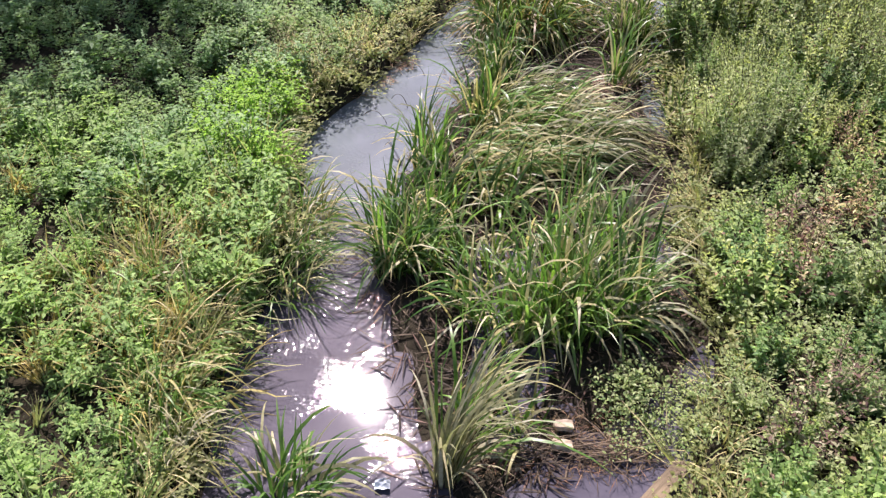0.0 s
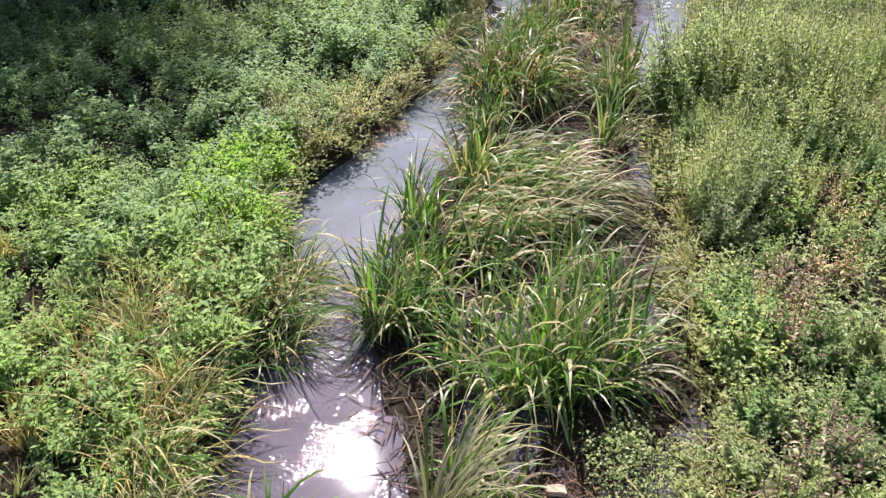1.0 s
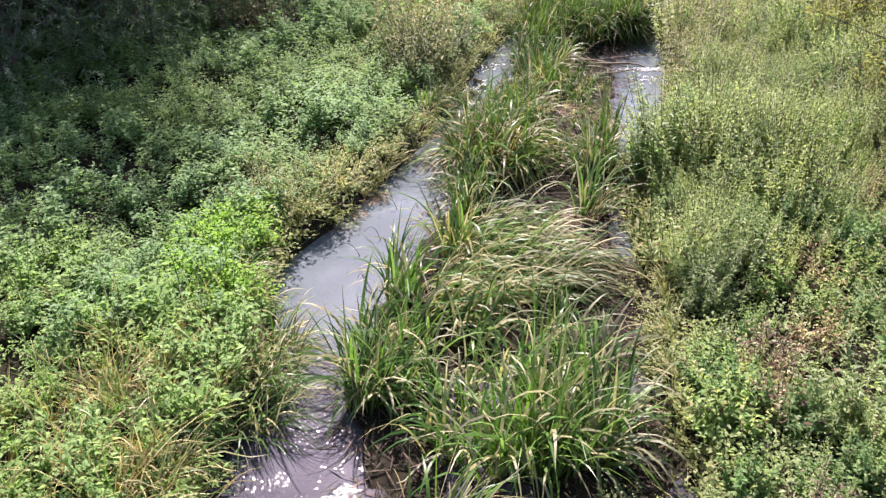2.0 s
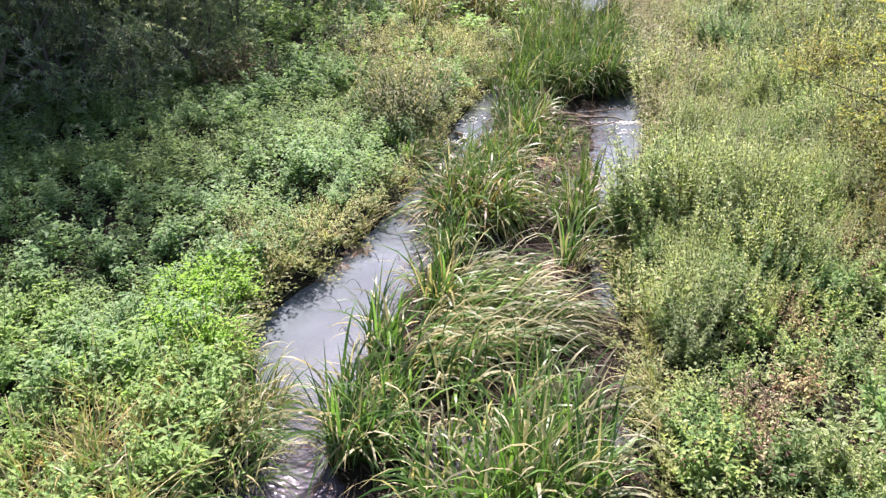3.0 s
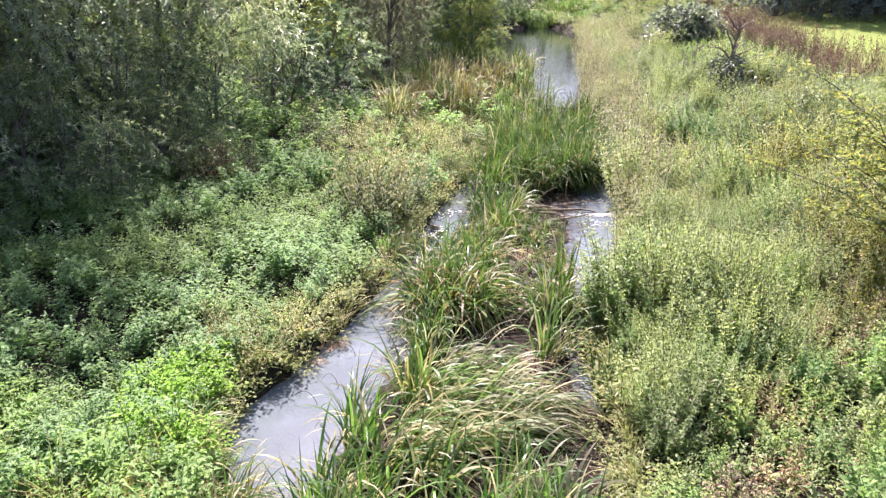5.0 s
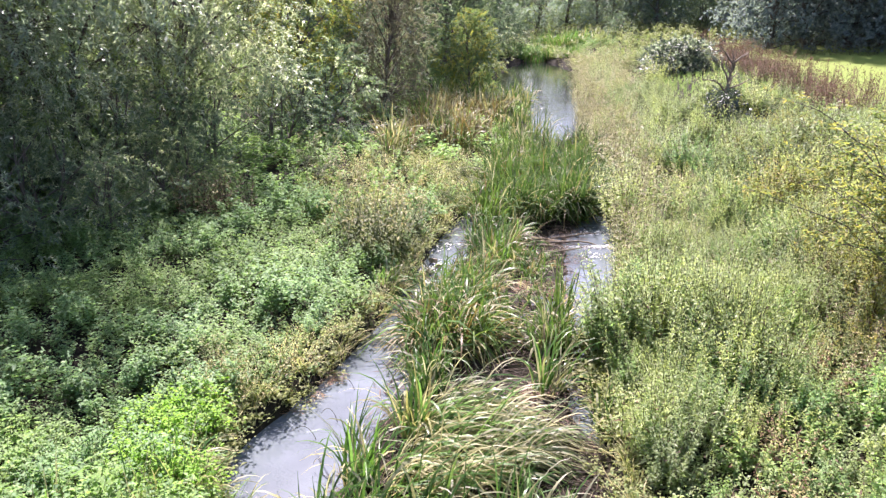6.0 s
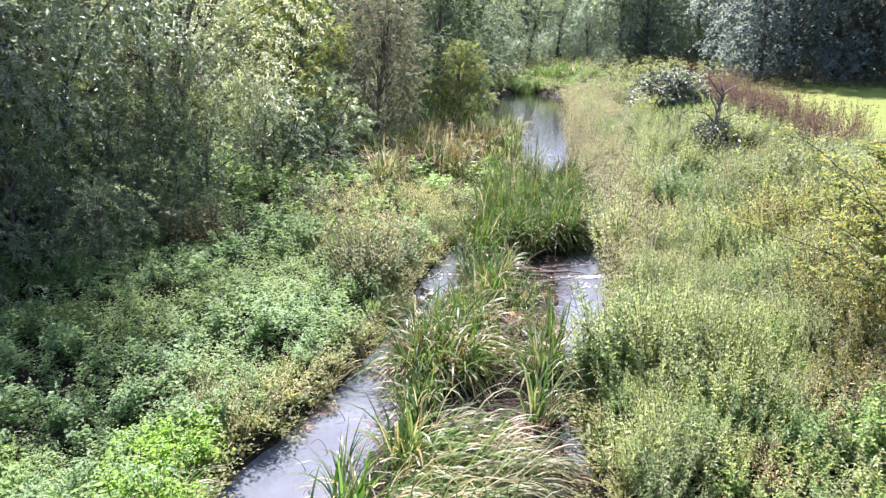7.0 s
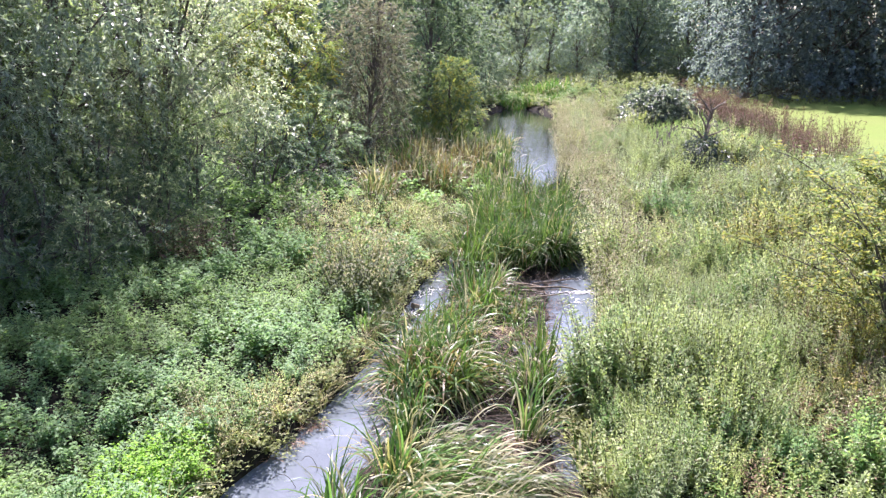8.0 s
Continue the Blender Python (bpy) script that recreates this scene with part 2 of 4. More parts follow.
def vnoise(x, y, size, seed=0):
    """Smooth value noise in 0..1, features about that size in metres."""
    x, y = np.asarray(x, float) / size + 17.3 * seed, np.asarray(y, float) / size + 9.1 * seed
    i, j = np.floor(x).astype(int), np.floor(y).astype(int)
    u, v = x - i, y - j
    u, v = u * u * (3 - 2 * u), v * v * (3 - 2 * v)
    g = lambda a, b: _lat[a % 64, b % 64]
    return (g(i, j) * (1 - u) + g(i + 1, j) * u) * (1 - v) + (g(i, j + 1) * (1 - u) + g(i + 1, j + 1) * u) * v


def step(a, b, x):
    u = np.clip((np.asarray(x, float) - a) / (b - a), 0, 1)
    return u * u * (3 - 2 * u)


def ground_height(x, y):
    x, y = np.asarray(x, float), np.asarray(y, float)
    dl, dr = LEFT(y) - x, x - RIGHT(y)
    wob = 0.12 * (vnoise(x, y, 0.5, 1) - 0.5)
    left = -0.3 + 0.62 * step(-0.25, 0.35, dl + wob) + 0.5 * step(0.5, 6, dl) + 0.5 * step(8, 25, dl)
    right = -0.3 + 0.62 * step(-0.25, 0.35, dr + wob) + 0.9 * step(0.5, 7, dr) + 0.5 * step(6, 13, dr)
    bank = np.maximum(left, right)
    isle = np.minimum(x - ISLE_L(y), ISLE_R(y) - x)
    mud = -0.3 + 0.33 * step(-0.2, 0.3, isle + wob) * (y < 35)
    h = np.where((dl > -0.4) | (dr > -0.4), np.maximum(bank, mud), mud)
    return h + 0.10 * (vnoise(x, y, 1.7, 2) - 0.5) + 0.05 * (vnoise(x, y, 0.35, 3) - 0.5)


# ---------------------------------------------------------------- mesh helpers
def mesh_object(name, verts, quads, mats, index=None, parent=None, smooth=False, label=""):
    verts, quads = np.asarray(verts, np.float32).reshape(-1, 3), np.asarray(quads, np.int32).reshape(-1, 4)
    me = bpy.data.meshes.new(name)
    me.vertices.add(len(verts))
    me.vertices.foreach_set("co", verts.ravel())
    me.loops.add(quads.size)
    me.loops.foreach_set("vertex_index", quads.ravel())
    me.polygons.add(len(quads))
    me.polygons.foreach_set("loop_start", np.arange(len(quads), dtype=np.int32) * 4)
    for m in mats:
        me.materials.append(m)
    if index is not None:
        me.polygons.foreach_set("material_index", np.asarray(index, np.int32))
    if smooth:
        me.polygons.foreach_set("use_smooth", np.ones(len(quads), bool))
    me.update(calc_edges=True)
    ob = new(name, me)
    ob.parent = parent
    if label:
        ob["label"] = label
    return ob


def thing(name, place, label, category, group="", kind=""):
    ob = new(name)
    ob.empty_display_size = 0.1
    ob.location = place
    return tagged(ob, label, category, group, kind)


def unit(v):
    return v / np.maximum(np.linalg.norm(v, axis=-1, keepdims=True), 1e-9)


def leaves_of(base, way, length, width, rng, fold=0.25, droop=0.15):
    """Folded pointed leaves as quads: base (n,3), way (n,3), length and width (n,)."""
    n = len(base)
    way = unit(way)
    side = unit(np.cross(way, np.array([0, 0, 1.0]) + 0.25 * rng.normal(size=(n, 3))))
    up = np.cross(side, way)
    l, w = np.broadcast_to(length, n)[:, None], np.broadcast_to(width, n)[:, None]
    mid = base + way * l * 0.45 + up * w * fold
    tip = base + way * l - np.array([0, 0, 1.0]) * l * droop
    return np.stack([base, mid + side * w * 0.5, tip, mid - side * w * 0.5], 1)


def tube(points, radii, sides=6):
    """Tapered tube along points: verts and quads."""
    p, r = np.asarray(points, float), np.asarray(radii, float)
    d = unit(np.gradient(p, axis=0))
    ref = np.where(np.abs(d[:, 2:3]) > 0.9, [[1.0, 0, 0]], [[0, 0, 1.0]])
    s = unit(np.cross(d, ref))
    u = np.cross(s, d)
    a = np.arange(sides) * 2 * np.pi / sides
    v = p[:, None] + r[:, None, None] * (np.cos(a)[None, :, None] * s[:, None] + np.sin(a)[None, :, None] * u[:, None])
    n = len(p)
    i, j = np.meshgrid(np.arange(n - 1), np.arange(sides), indexing="ij")
    k = (j + 1) % sides
    q = np.stack([i * sides + j, i * sides + k, (i + 1) * sides + k, (i + 1) * sides + j], -1).reshape(-1, 4)
    return v.reshape(-1, 3), q


def stack(pieces):
    vs, qs, off = [], [], 0
    for v, q in pieces:
        vs.append(v)
        qs.append(q + off)
        off += len(v)
    return np.concatenate(vs), np.concatenate(qs)


def loose(quads):
    """Quads (n,4,3) that share no corner: verts and faces."""
    return quads.reshape(-1, 3), np.arange(len(quads) * 4).reshape(-1, 4)


# ---------------------------------------------------------------- small plants, as templates of leaf quads
def grass_template(rng, height, blades, width, bend=0.5, mats=(0,)):
    quads, slots = [], []
    for k in range(blades):
        a = rng.uniform(0, 6.28)
        d = np.array([np.cos(a), np.sin(a), 0])
        h, b = height * rng.uniform(0.5, 1.1), bend * rng.uniform(0.3, 1.4)
        s = np.array([-d[1], d[0], 0]) * width
        f = np.linspace(0, 1, 4)
        line = d * rng.uniform(0, 0.05) + (d[None] * (f[:, None] ** 2) * h * b) + np.array([0, 0, 1.0]) * (f - 0.35 * b * f ** 3)[:, None] * h
        w = np.array([0.7, 1.0, 0.7, 0.08])
        for i in range(3):
            quads.append(np.stack([line[i] - s * w[i], line[i] + s * w[i], line[i + 1] + s * w[i + 1], line[i + 1] - s * w[i + 1]])[None])
        slots += [rng.choice(mats)] * 3
    return np.concatenate(quads), np.array(slots)


def field(rng, density, x0, x1, y0, y1, keep):
    """Jittered places in a rectangle of the plan, thinned by keep(x, y) in 0..1."""
    s = 1 / math.sqrt(density)
    gx, gy = np.meshgrid(np.arange(x0, x1, s), np.arange(y0, y1, s))
    x, y = gx.ravel() + rng.uniform(-0.6, 0.6, gx.size) * s, gy.ravel() + rng.uniform(-0.6, 0.6, gx.size) * s
    ok = (rng.uniform(size=x.size) < keep(x, y)) & (x > -0.5 * y - 1.5) & (x < 0.68 * y + 1.5)
    return x[ok], y[ok]


def scatter(name, templates, x, y, scale, mats, rng, label, category, lean=0.15, z=None, kind="stuff", parent=None, smooth=False):
    """Plants of the given templates at places of the plan, joined into one stand."""
    n = len(x)
    pick = rng.integers(len(templates), size=n)
    yaw, zz = rng.uniform(0, 6.28, n), (ground_height(x, y) - 0.02 if z is None else z)
    c, s = np.cos(yaw), np.sin(yaw)
    lx, ly = rng.normal(size=n) * lean, rng.normal(size=n) * lean
    vs, ms = [], []
    for k, (quads, slots) in enumerate(templates):
        w = np.where(pick == k)[0]
        if not len(w):
            continue
        q = quads.reshape(1, -1, 3)
        sc = np.broadcast_to(scale, n)[w][:, None]
        vx = (q[..., 0] * c[w, None] - q[..., 1] * s[w, None] + q[..., 2] * lx[w, None]) * sc + x[w, None]
        vy = (q[..., 0] * s[w, None] + q[..., 1] * c[w, None] + q[..., 2] * ly[w, None]) * sc + y[w, None]
        vz = q[..., 2] * sc + zz[w, None]
        vs.append(np.stack([vx, vy, vz], -1).reshape(-1, 4, 3))
        ms.append(np.tile(slots, len(w)))
    v, q = loose(np.concatenate(vs))
    ob = mesh_object(name, v, q, mats, np.concatenate(ms), parent, smooth)
    return tagged(ob, label, category, "", kind)


# ---------------------------------------------------------------- ground and water
def build_ground():
    xs = np.unique(np.concatenate([np.linspace(-900, -60, 15), np.linspace(-60, -14, 47), np.arange(-14, 18, 0.3), np.linspace(18, 70, 60), np.linspace(70, 900, 15)]))
    ys = np.unique(np.concatenate([np.linspace(-300, -10, 12), np.arange(-10, 40, 0.3), np.linspace(40, 110, 90), np.linspace(110, 1500, 16)]))
    gx, gy = np.meshgrid(xs, ys)
    gz = ground_height(gx, gy)
    ny, nx = gx.shape
    i, j = np.meshgrid(np.arange(ny - 1), np.arange(nx - 1), indexing="ij")
    q = np.stack([i * nx + j, i * nx + j + 1, (i + 1) * nx + j + 1, (i + 1) * nx + j], -1)
    ob = mesh_object("ground", np.stack([gx, gy, gz], -1), q, [SOIL], smooth=True)
    tagged(ob, "dark damp soil of the stream banks and bed", "ground", kind="structure")


def build_water():
    ys = np.concatenate([np.arange(-10, 40, 0.25), np.arange(40, 94, 1.0)])
    f = np.linspace(0, 1, 24)
    gx = (LEFT(ys) - 0.8)[:, None] * (1 - f) + (RIGHT(ys) + 0.8)[:, None] * f
    gy = np.repeat(ys[:, None], len(f), 1)
    ny, nx = gx.shape
    i, j = np.meshgrid(np.arange(ny - 1), np.arange(nx - 1), indexing="ij")
    q = np.stack([i * nx + j, i * nx + j + 1, (i + 1) * nx + j + 1, (i + 1) * nx + j], -1)
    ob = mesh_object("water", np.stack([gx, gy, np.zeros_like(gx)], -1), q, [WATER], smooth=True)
    tagged(ob, "shallow grey silty stream water glittering in the sun", "water", kind="structure")


build_ground()
build_water()

# ---------------------------------------------------------------- reeds
def blades(rng, n, height, radius, lean, width, arch=1.0, toss=0.35, seg=7):
    """Arching strap leaves of one clump, as a tufted set of strips: corners and faces, blade by blade."""
    a, r = rng.uniform(0, 6.28, n), radius * np.sqrt(rng.uniform(size=n))
    root = np.stack([r * np.cos(a), r * np.sin(a), np.full(n, -0.08)], 1)
    out = np.stack([np.cos(a), np.sin(a)], 1) * rng.uniform(0.1, 1, n)[:, None] * (r / radius)[:, None] * 0.5 + rng.normal(size=(n, 2)) * toss
    out = out + np.asarray(lean)[None] * rng.uniform(0.5, 1.4, n)[:, None]
    h = height * rng.uniform(0.55, 1.12, n)
    d = unit(np.concatenate([out * 0.55, np.ones((n, 1))], 1))
    pts = [root]
    curl = arch * rng.gamma(2.0, 0.5, n) * 0.22
    horiz = unit(np.concatenate([out + 1e-3, np.zeros((n, 1))], 1))
    for i in range(seg):
        pts.append(pts[-1] + d * (h / seg)[:, None])
        bend = curl * (0.2 + 2.6 * (i / seg) ** 1.3) * (0.5 + np.linalg.norm(out, axis=1))
        d = unit(d + (horiz * 0.6 - np.array([0, 0, 0.85])) * bend[:, None])
    p = np.stack(pts, 1)
    p[..., 2] = np.maximum(p[..., 2], 0.02 + 0.06 * rng.uniform(size=n)[:, None] - 0.14 * (np.arange(seg + 1) == 0))
    twist = rng.uniform(-0.8, 0.8, n)
    side = unit(np.stack([-horiz[:, 1], horiz[:, 0], twist], 1))
    prof = np.array([0.75, 1.0, 1.0, 0.95, 0.85, 0.68, 0.42, 0.06])[: seg + 1]
    w = (width * rng.uniform(0.6, 1.25, n))[:, None, None] * prof[None, :, None] * 0.5
    lft, rgt = p - side[:, None] * w, p + side[:, None] * w
    v = np.stack([lft, rgt], 2).reshape(-1, 3)
    k = np.arange(n)[:, None] * (seg + 1) * 2 + np.arange(seg)[None] * 2
    q = np.stack([k, k + 1, k + 3, k + 2], -1).reshape(-1, 4)
    return v, q


def reed_clump(rng, x, y, n, height, radius, lean=(0, 0), width=0.03, pale=0.3, dry=0.15, arch=1.0, toss=0.35, label="", main=None, single=0, withered=None):
    """One clump: joined foliage of three tones, and the most prominent long leaves one by one."""
    z = max(float(ground_height(x, y)), -0.12)
    ob = thing("reed_clump", (x, y, z), label or "clump of green strap-leaved reeds arching over the stream mud", "reeds", "reeds in the stream")
    for nm, share, mat, ar in (("green_foliage", 1 - pale - dry, main or REED, arch), ("pale_foliage", pale, REED_PALE, arch * 1.25), ("dry_foliage", dry, withered or STRAW, arch * 2.2)):
        k = int(n * share)
        if k:
            v, q = blades(rng, k, height * (0.8 if mat is STRAW else 1), radius, lean, width, ar, toss)
            tagged(mesh_object(nm, v, q, [mat], parent=ob, smooth=True), kind="stuff")
    for k in range(single):
        v, q = blades(rng, 1, height * 1.12, radius, lean, width * 1.25, arch * 1.1, toss)
        mesh_object("blade", v, q, [REED_PALE if k % 2 else REED], parent=ob, smooth=True)
    return ob


rng = np.random.default_rng(3)
CLUMPS = [  # x, y, blades, height, radius, lean x, lean y
    (-1.4, 4.85, 190, 0.9, 0.32, 0.0, 0.0), (0.02, 5.0, 170, 1.45, 0.13, -0.02, 0.1), (0.3, 5.7, 30, 1.0, 0.2, 0.3, 0.2), (0.75, 5.5, 30, 0.7, 0.2, 0.0, 0.0),
    (0.75, 6.95, 130, 1.2, 0.34, -0.15, 0.2), (1.4, 6.9, 150, 1.25, 0.36, 0.1, 0.2), (1.95, 7.05, 130, 1.2, 0.32, 0.2, 0.2), (1.3, 7.3, 130, 1.3, 0.4, 0.1, 0), (0.4, 7.3, 130, 1.15, 0.38, -0.2, 0), (2.1, 7.6, 110, 1.1, 0.35, 0.2, 0), (2.0, 8.4, 110, 1.1, 0.35, 0.15, 0), (2.2, 8.7, 60, 0.8, 0.25, 0.2, 0), (1.7, 9.1, 110, 1.05, 0.35, 0.3, 0), (3.5, 11.45, 60, 0.85, 0.2, 0.3, 0), (0.95, 13.4, 110, 1.15, 0.3, 0, 0),
    (-0.62, 7.95, 130, 1.1, 0.24, -0.1, 0), (-0.25, 8.2, 130, 1.1, 0.38, 0, 0), (0.4, 8.2, 120, 1.1, 0.4, 0.1, 0), (1.2, 8.3, 110, 1.15, 0.4, 0.1, 0), 
    (-0.55, 9.0, 120, 1.15, 0.3, 0, 0), (0.0, 9.2, 120, 1.1, 0.4, 0.2, 0), (0.8, 9.3, 120, 1.1, 0.4, 0.4, 0), (-0.2, 10.2, 130, 1.3, 0.28, 0, 0),
    (0.88, 12.8, 140, 1.2, 0.32, -0.1, 0), (2.9, 12.9, 130, 1.2, 0.3, 0.5, 0.1), (3.3, 14.3, 140, 1.3, 0.3, 0.1, 0),
    (0.62, 11.6, 130, 1.25, 0.3, -0.05, 0), (2.6, 15.6, 80, 1.0, 0.4, 0.1, 0), (1.5, 16.1, 110, 1.2, 0.4, 0, 0), (3.7, 15.8, 130, 1.3, 0.3, 0.1, 0),
]
for i, (x, y, n, h, r, lx, ly) in enumerate(CLUMPS):
    reed_clump(rng, x, y, int(n * (0.35 if 6 < y < 9.5 else 0.55)), h * 1.12, r * 0.85, (lx + 0.3 * (x < float(ISLE_L(y)) + 0.45), ly), width=0.037, pale=0.7 if i == 1 else rng.uniform(0.15, 0.33), dry=rng.uniform(0.1, 0.2), arch=0.9 if i == 1 else 1.5, toss=0.16 if i == 1 else 0.34, main=REED_DARK if i % 2 else None, single=(4 if i == 1 else 11) if y < 10 else 0)
for x, y, n, h, r, lx in [(1.15, 7.0, 60, 1.35, 0.28, -0.15), (1.75, 7.1, 65, 1.45, 0.28, 0.2), (1.4, 7.4, 75, 1.5, 0.35, 0.1), (1.15, 14.6, 190, 1.7, 0.34, -0.15), (1.8, 14.8, 190, 1.75, 0.34, 0.2), (1.5, 15.4, 110, 1.75, 0.4, 0.05), (1.3, 16.9, 90, 1.4, 0.4, 0.0), (2.3, 17.2, 90, 1.3, 0.4, 0.0), (-0.5, 8.15, 110, 1.2, 0.28, -0.1), (1.05, 15.0, 200, 1.45, 0.35, -0.15), (3.3, 14.4, 160, 1.45, 0.4, 0.15)]:
    reed_clump(rng, x, y, n, h, r, (lx, -0.1 if y > 9 else 0.15), pale=0.12, dry=0.34 if y > 9 else 0.15, main=REED_DARK if y > 9 else None, arch=1.35 if y < 9 else 2.1, toss=0.5, width=0.036, withered=REED_BROWN if y > 9 else None, label="large domed tussock of arching green and tan reeds", single=16)
for x, y in [(0.4, 10.6), (1.1, 10.3), (1.8, 10.5), (0.7, 11.2), (1.4, 11.1), (2.1, 11.2), (0.3, 10.0), (0.9, 11.8), (1.6, 11.9), (1.2, 12.4)]:
    reed_clump(rng, x, y, 105, 1.4, 0.36, (1.4, -0.3), width=0.036, pale=0.52, dry=0.16, arch=1.5, toss=0.26, label="pale reeds flattened sideways by old floods")
for k in range(52):
    y = rng.uniform(22.8, 32)
    x = rng.uniform(float(ISLE_L(y)) + 0.25, float(ISLE_R(y)) - 0.1)
    reed_clump(rng, x, y, 120, 1.8, 0.4, rng.normal(size=2) * 0.2, 0.036, 0.1, 0.4 if y > 30 else 0.1, arch=1.3, toss=0.45, main=REED_DARK, withered=DEAD if y > 30 else REED_BROWN, label="tall dark green reeds standing in the stream")
for k in range(32):
    y = rng.uniform(16.2, 22.6)
    x = rng.uniform(float(ISLE_L(y)) + 0.35, float(ISLE_R(y)) - (0.6 if y < 20.2 else 1.4))
    tall = x < float(ISLE_L(y)) + 1.3
    reed_clump(rng, x, y, 80 if tall else 45, 1.2 if tall else 0.6, 0.4, rng.normal(size=2) * 0.35, 0.03, 0.16, 0.3, arch=1.4, main=REED_DARK if k % 2 else REED, withered=REED_BROWN if k % 3 else None)
for k in range(52):
    y = rng.uniform(30, 47)
    x = float(LEFT(y)) - (rng.uniform(-0.9, 4.5) if y < 38 else rng.uniform(0.1, 4.8))
    orange = y < 40.5 and x < float(LEFT(y)) - 1.3
    reed_clump(rng, x, y, 90, 1.7, 0.6, rng.normal(size=2) * 0.2, 0.05, 0.2, 0.4 if orange else 0.35, arch=1.0, main=(REED_BROWN, REED_PALE, REED_DARK)[k % 3] if orange else REED_DARK, withered=REED_BROWN if orange else None,
               label="tall reeds turning orange brown beside the stream" if orange else "tall pale green reeds beside the pool")
for x, y, n, h in [(-1.85, 7.7, 120, 1.05), (-1.75, 8.35, 110, 1.0), (-2.3, 9.6, 110, 1.0), (-1.8, 9.05, 120, 1.05), (-2.8, 9.3, 80, 1.0), (-2.5, 10.3, 80, 0.9), (0.35, 17.6, 70, 0.9), (0.7, 18.2, 70, 0.9), (-2.6, 6.6, 80, 1.0), (-2.7, 5.8, 80, 1.0), (-3.5, 6.9, 60, 0.95), (-3.2, 7.3, 50, 0.9), (-2.5, 5.0, 70, 0.9)]:
    reed_clump(rng, x, y, n, h, 0.3, (0.4, -0.1), 0.022, pale=0.3, dry=0.5 if y < 7.2 else 0.25, arch=1.4, label="arching grass-like reeds leaning from the bank", single=8 if y < 9 else 0)
for x, y, n, h, lx, ly in [(0.2, 5.75, 34, 1.5, 0.7, 0.35), (-3.3, 7.4, 40, 1.05, 0.3, 0), (-3.0, 6.4, 45, 1.1, 0.4, -0.1), (-3.6, 6.2, 36, 1.05, 0.2, 0), (-2.8, 5.5, 40, 1.0, 0.6, -0.2), (-2.35, 6.1, 40, 0.95, 0.8, 0), (-2.3, 5.3, 36, 0.9, 0.8, -0.2), (-3.9, 7.6, 30, 1.0, 0.2, 0)]:
    reed_clump(rng, x, y, n, h, 0.25, (lx, ly), 0.018, pale=0.3, dry=0.4, arch=1.3, toss=0.3, withered=GOLD, label="withered golden grass arching out of the bank")
x, y = field(rng, 20, -1, 8, 4.8, 33, lambda x, y: ((x > ISLE_L(y)) & (x < ISLE_R(y))).astype(float))
litter = []
for k in range(6):
    n = 5
    a, b = rng.uniform(-0.12, 0.12, (n, 3)) * [1, 1, 0.2], rng.uniform(0, 6.28, n)
    litter.append((leaves_of(a, np.stack([np.cos(b), np.sin(b), rng.normal(size=n) * 0.12], 1), rng.uniform(0.2, 0.5, n), 0.02, rng, 0.1, 0.02), rng.choice([0, 0, 1], n)))
scatter("dead_reed_litter", litter, x, y, 1.0, [DEAD, RUST], rng, "dead brown reed leaves lying on the mud", "litter", z=np.maximum(ground_height(x, y), 0.0) + 0.03)

# ---------------------------------------------------------------- stands of herbs on the banks
def clump_template(rng, stems, height, radius, leaf, width, per, mats=(0,), low=0.15, toss=0.06, rise=0.3, stem=1, tips=None):
    """A mound of leafy stems out of one root: quads and their material slots."""
    quads, slots = [], []
    for k in range(stems):
        a, r = rng.uniform(0, 6.28), radius * math.sqrt(rng.uniform(0.02, 1))
        h = height * rng.uniform(0.7, 1.1) * (1 - 0.45 * (r / radius) ** 2)
        d = np.array([math.cos(a), math.sin(a), 0])
        tip = d * r + np.array([0, 0, h]) + rng.normal(size=3) * 0.04
        mid = d * r * 0.4 + np.array([0, 0, h * 0.55])
        v, q = tube(np.stack([d * 0.08 * r, tip]) if per < 20 else np.stack([d * 0.08 * r, mid, tip]), [0.005, 0.002] if per < 20 else [0.005, 0.004, 0.002], 3)
        quads.append(v[q])
        slots += [stem] * len(q)
        f = rng.uniform(low, 1.03, per) ** 0.8
        base = 2 * f[:, None] * (1 - f[:, None]) * mid + f[:, None] ** 2 * tip + (1 - f[:, None]) ** 2 * d * 0.08 * r
        base = base + rng.normal(size=(per, 3)) * toss
        b = rng.uniform(0, 6.28, per)
        way = np.stack([np.cos(b), np.sin(b), rise * rng.normal(1, 0.8, per)], 1)
        s = (1.2 - 0.5 * f) * rng.uniform(0.45, 1.35, per)
        quads.append(leaves_of(base, way, leaf * s, width * s, rng))
        pick = rng.choice(mats, per)
        slots += list(pick if tips is None else np.where(f > 0.86, tips, pick))
    return np.concatenate(quads), np.array(slots)


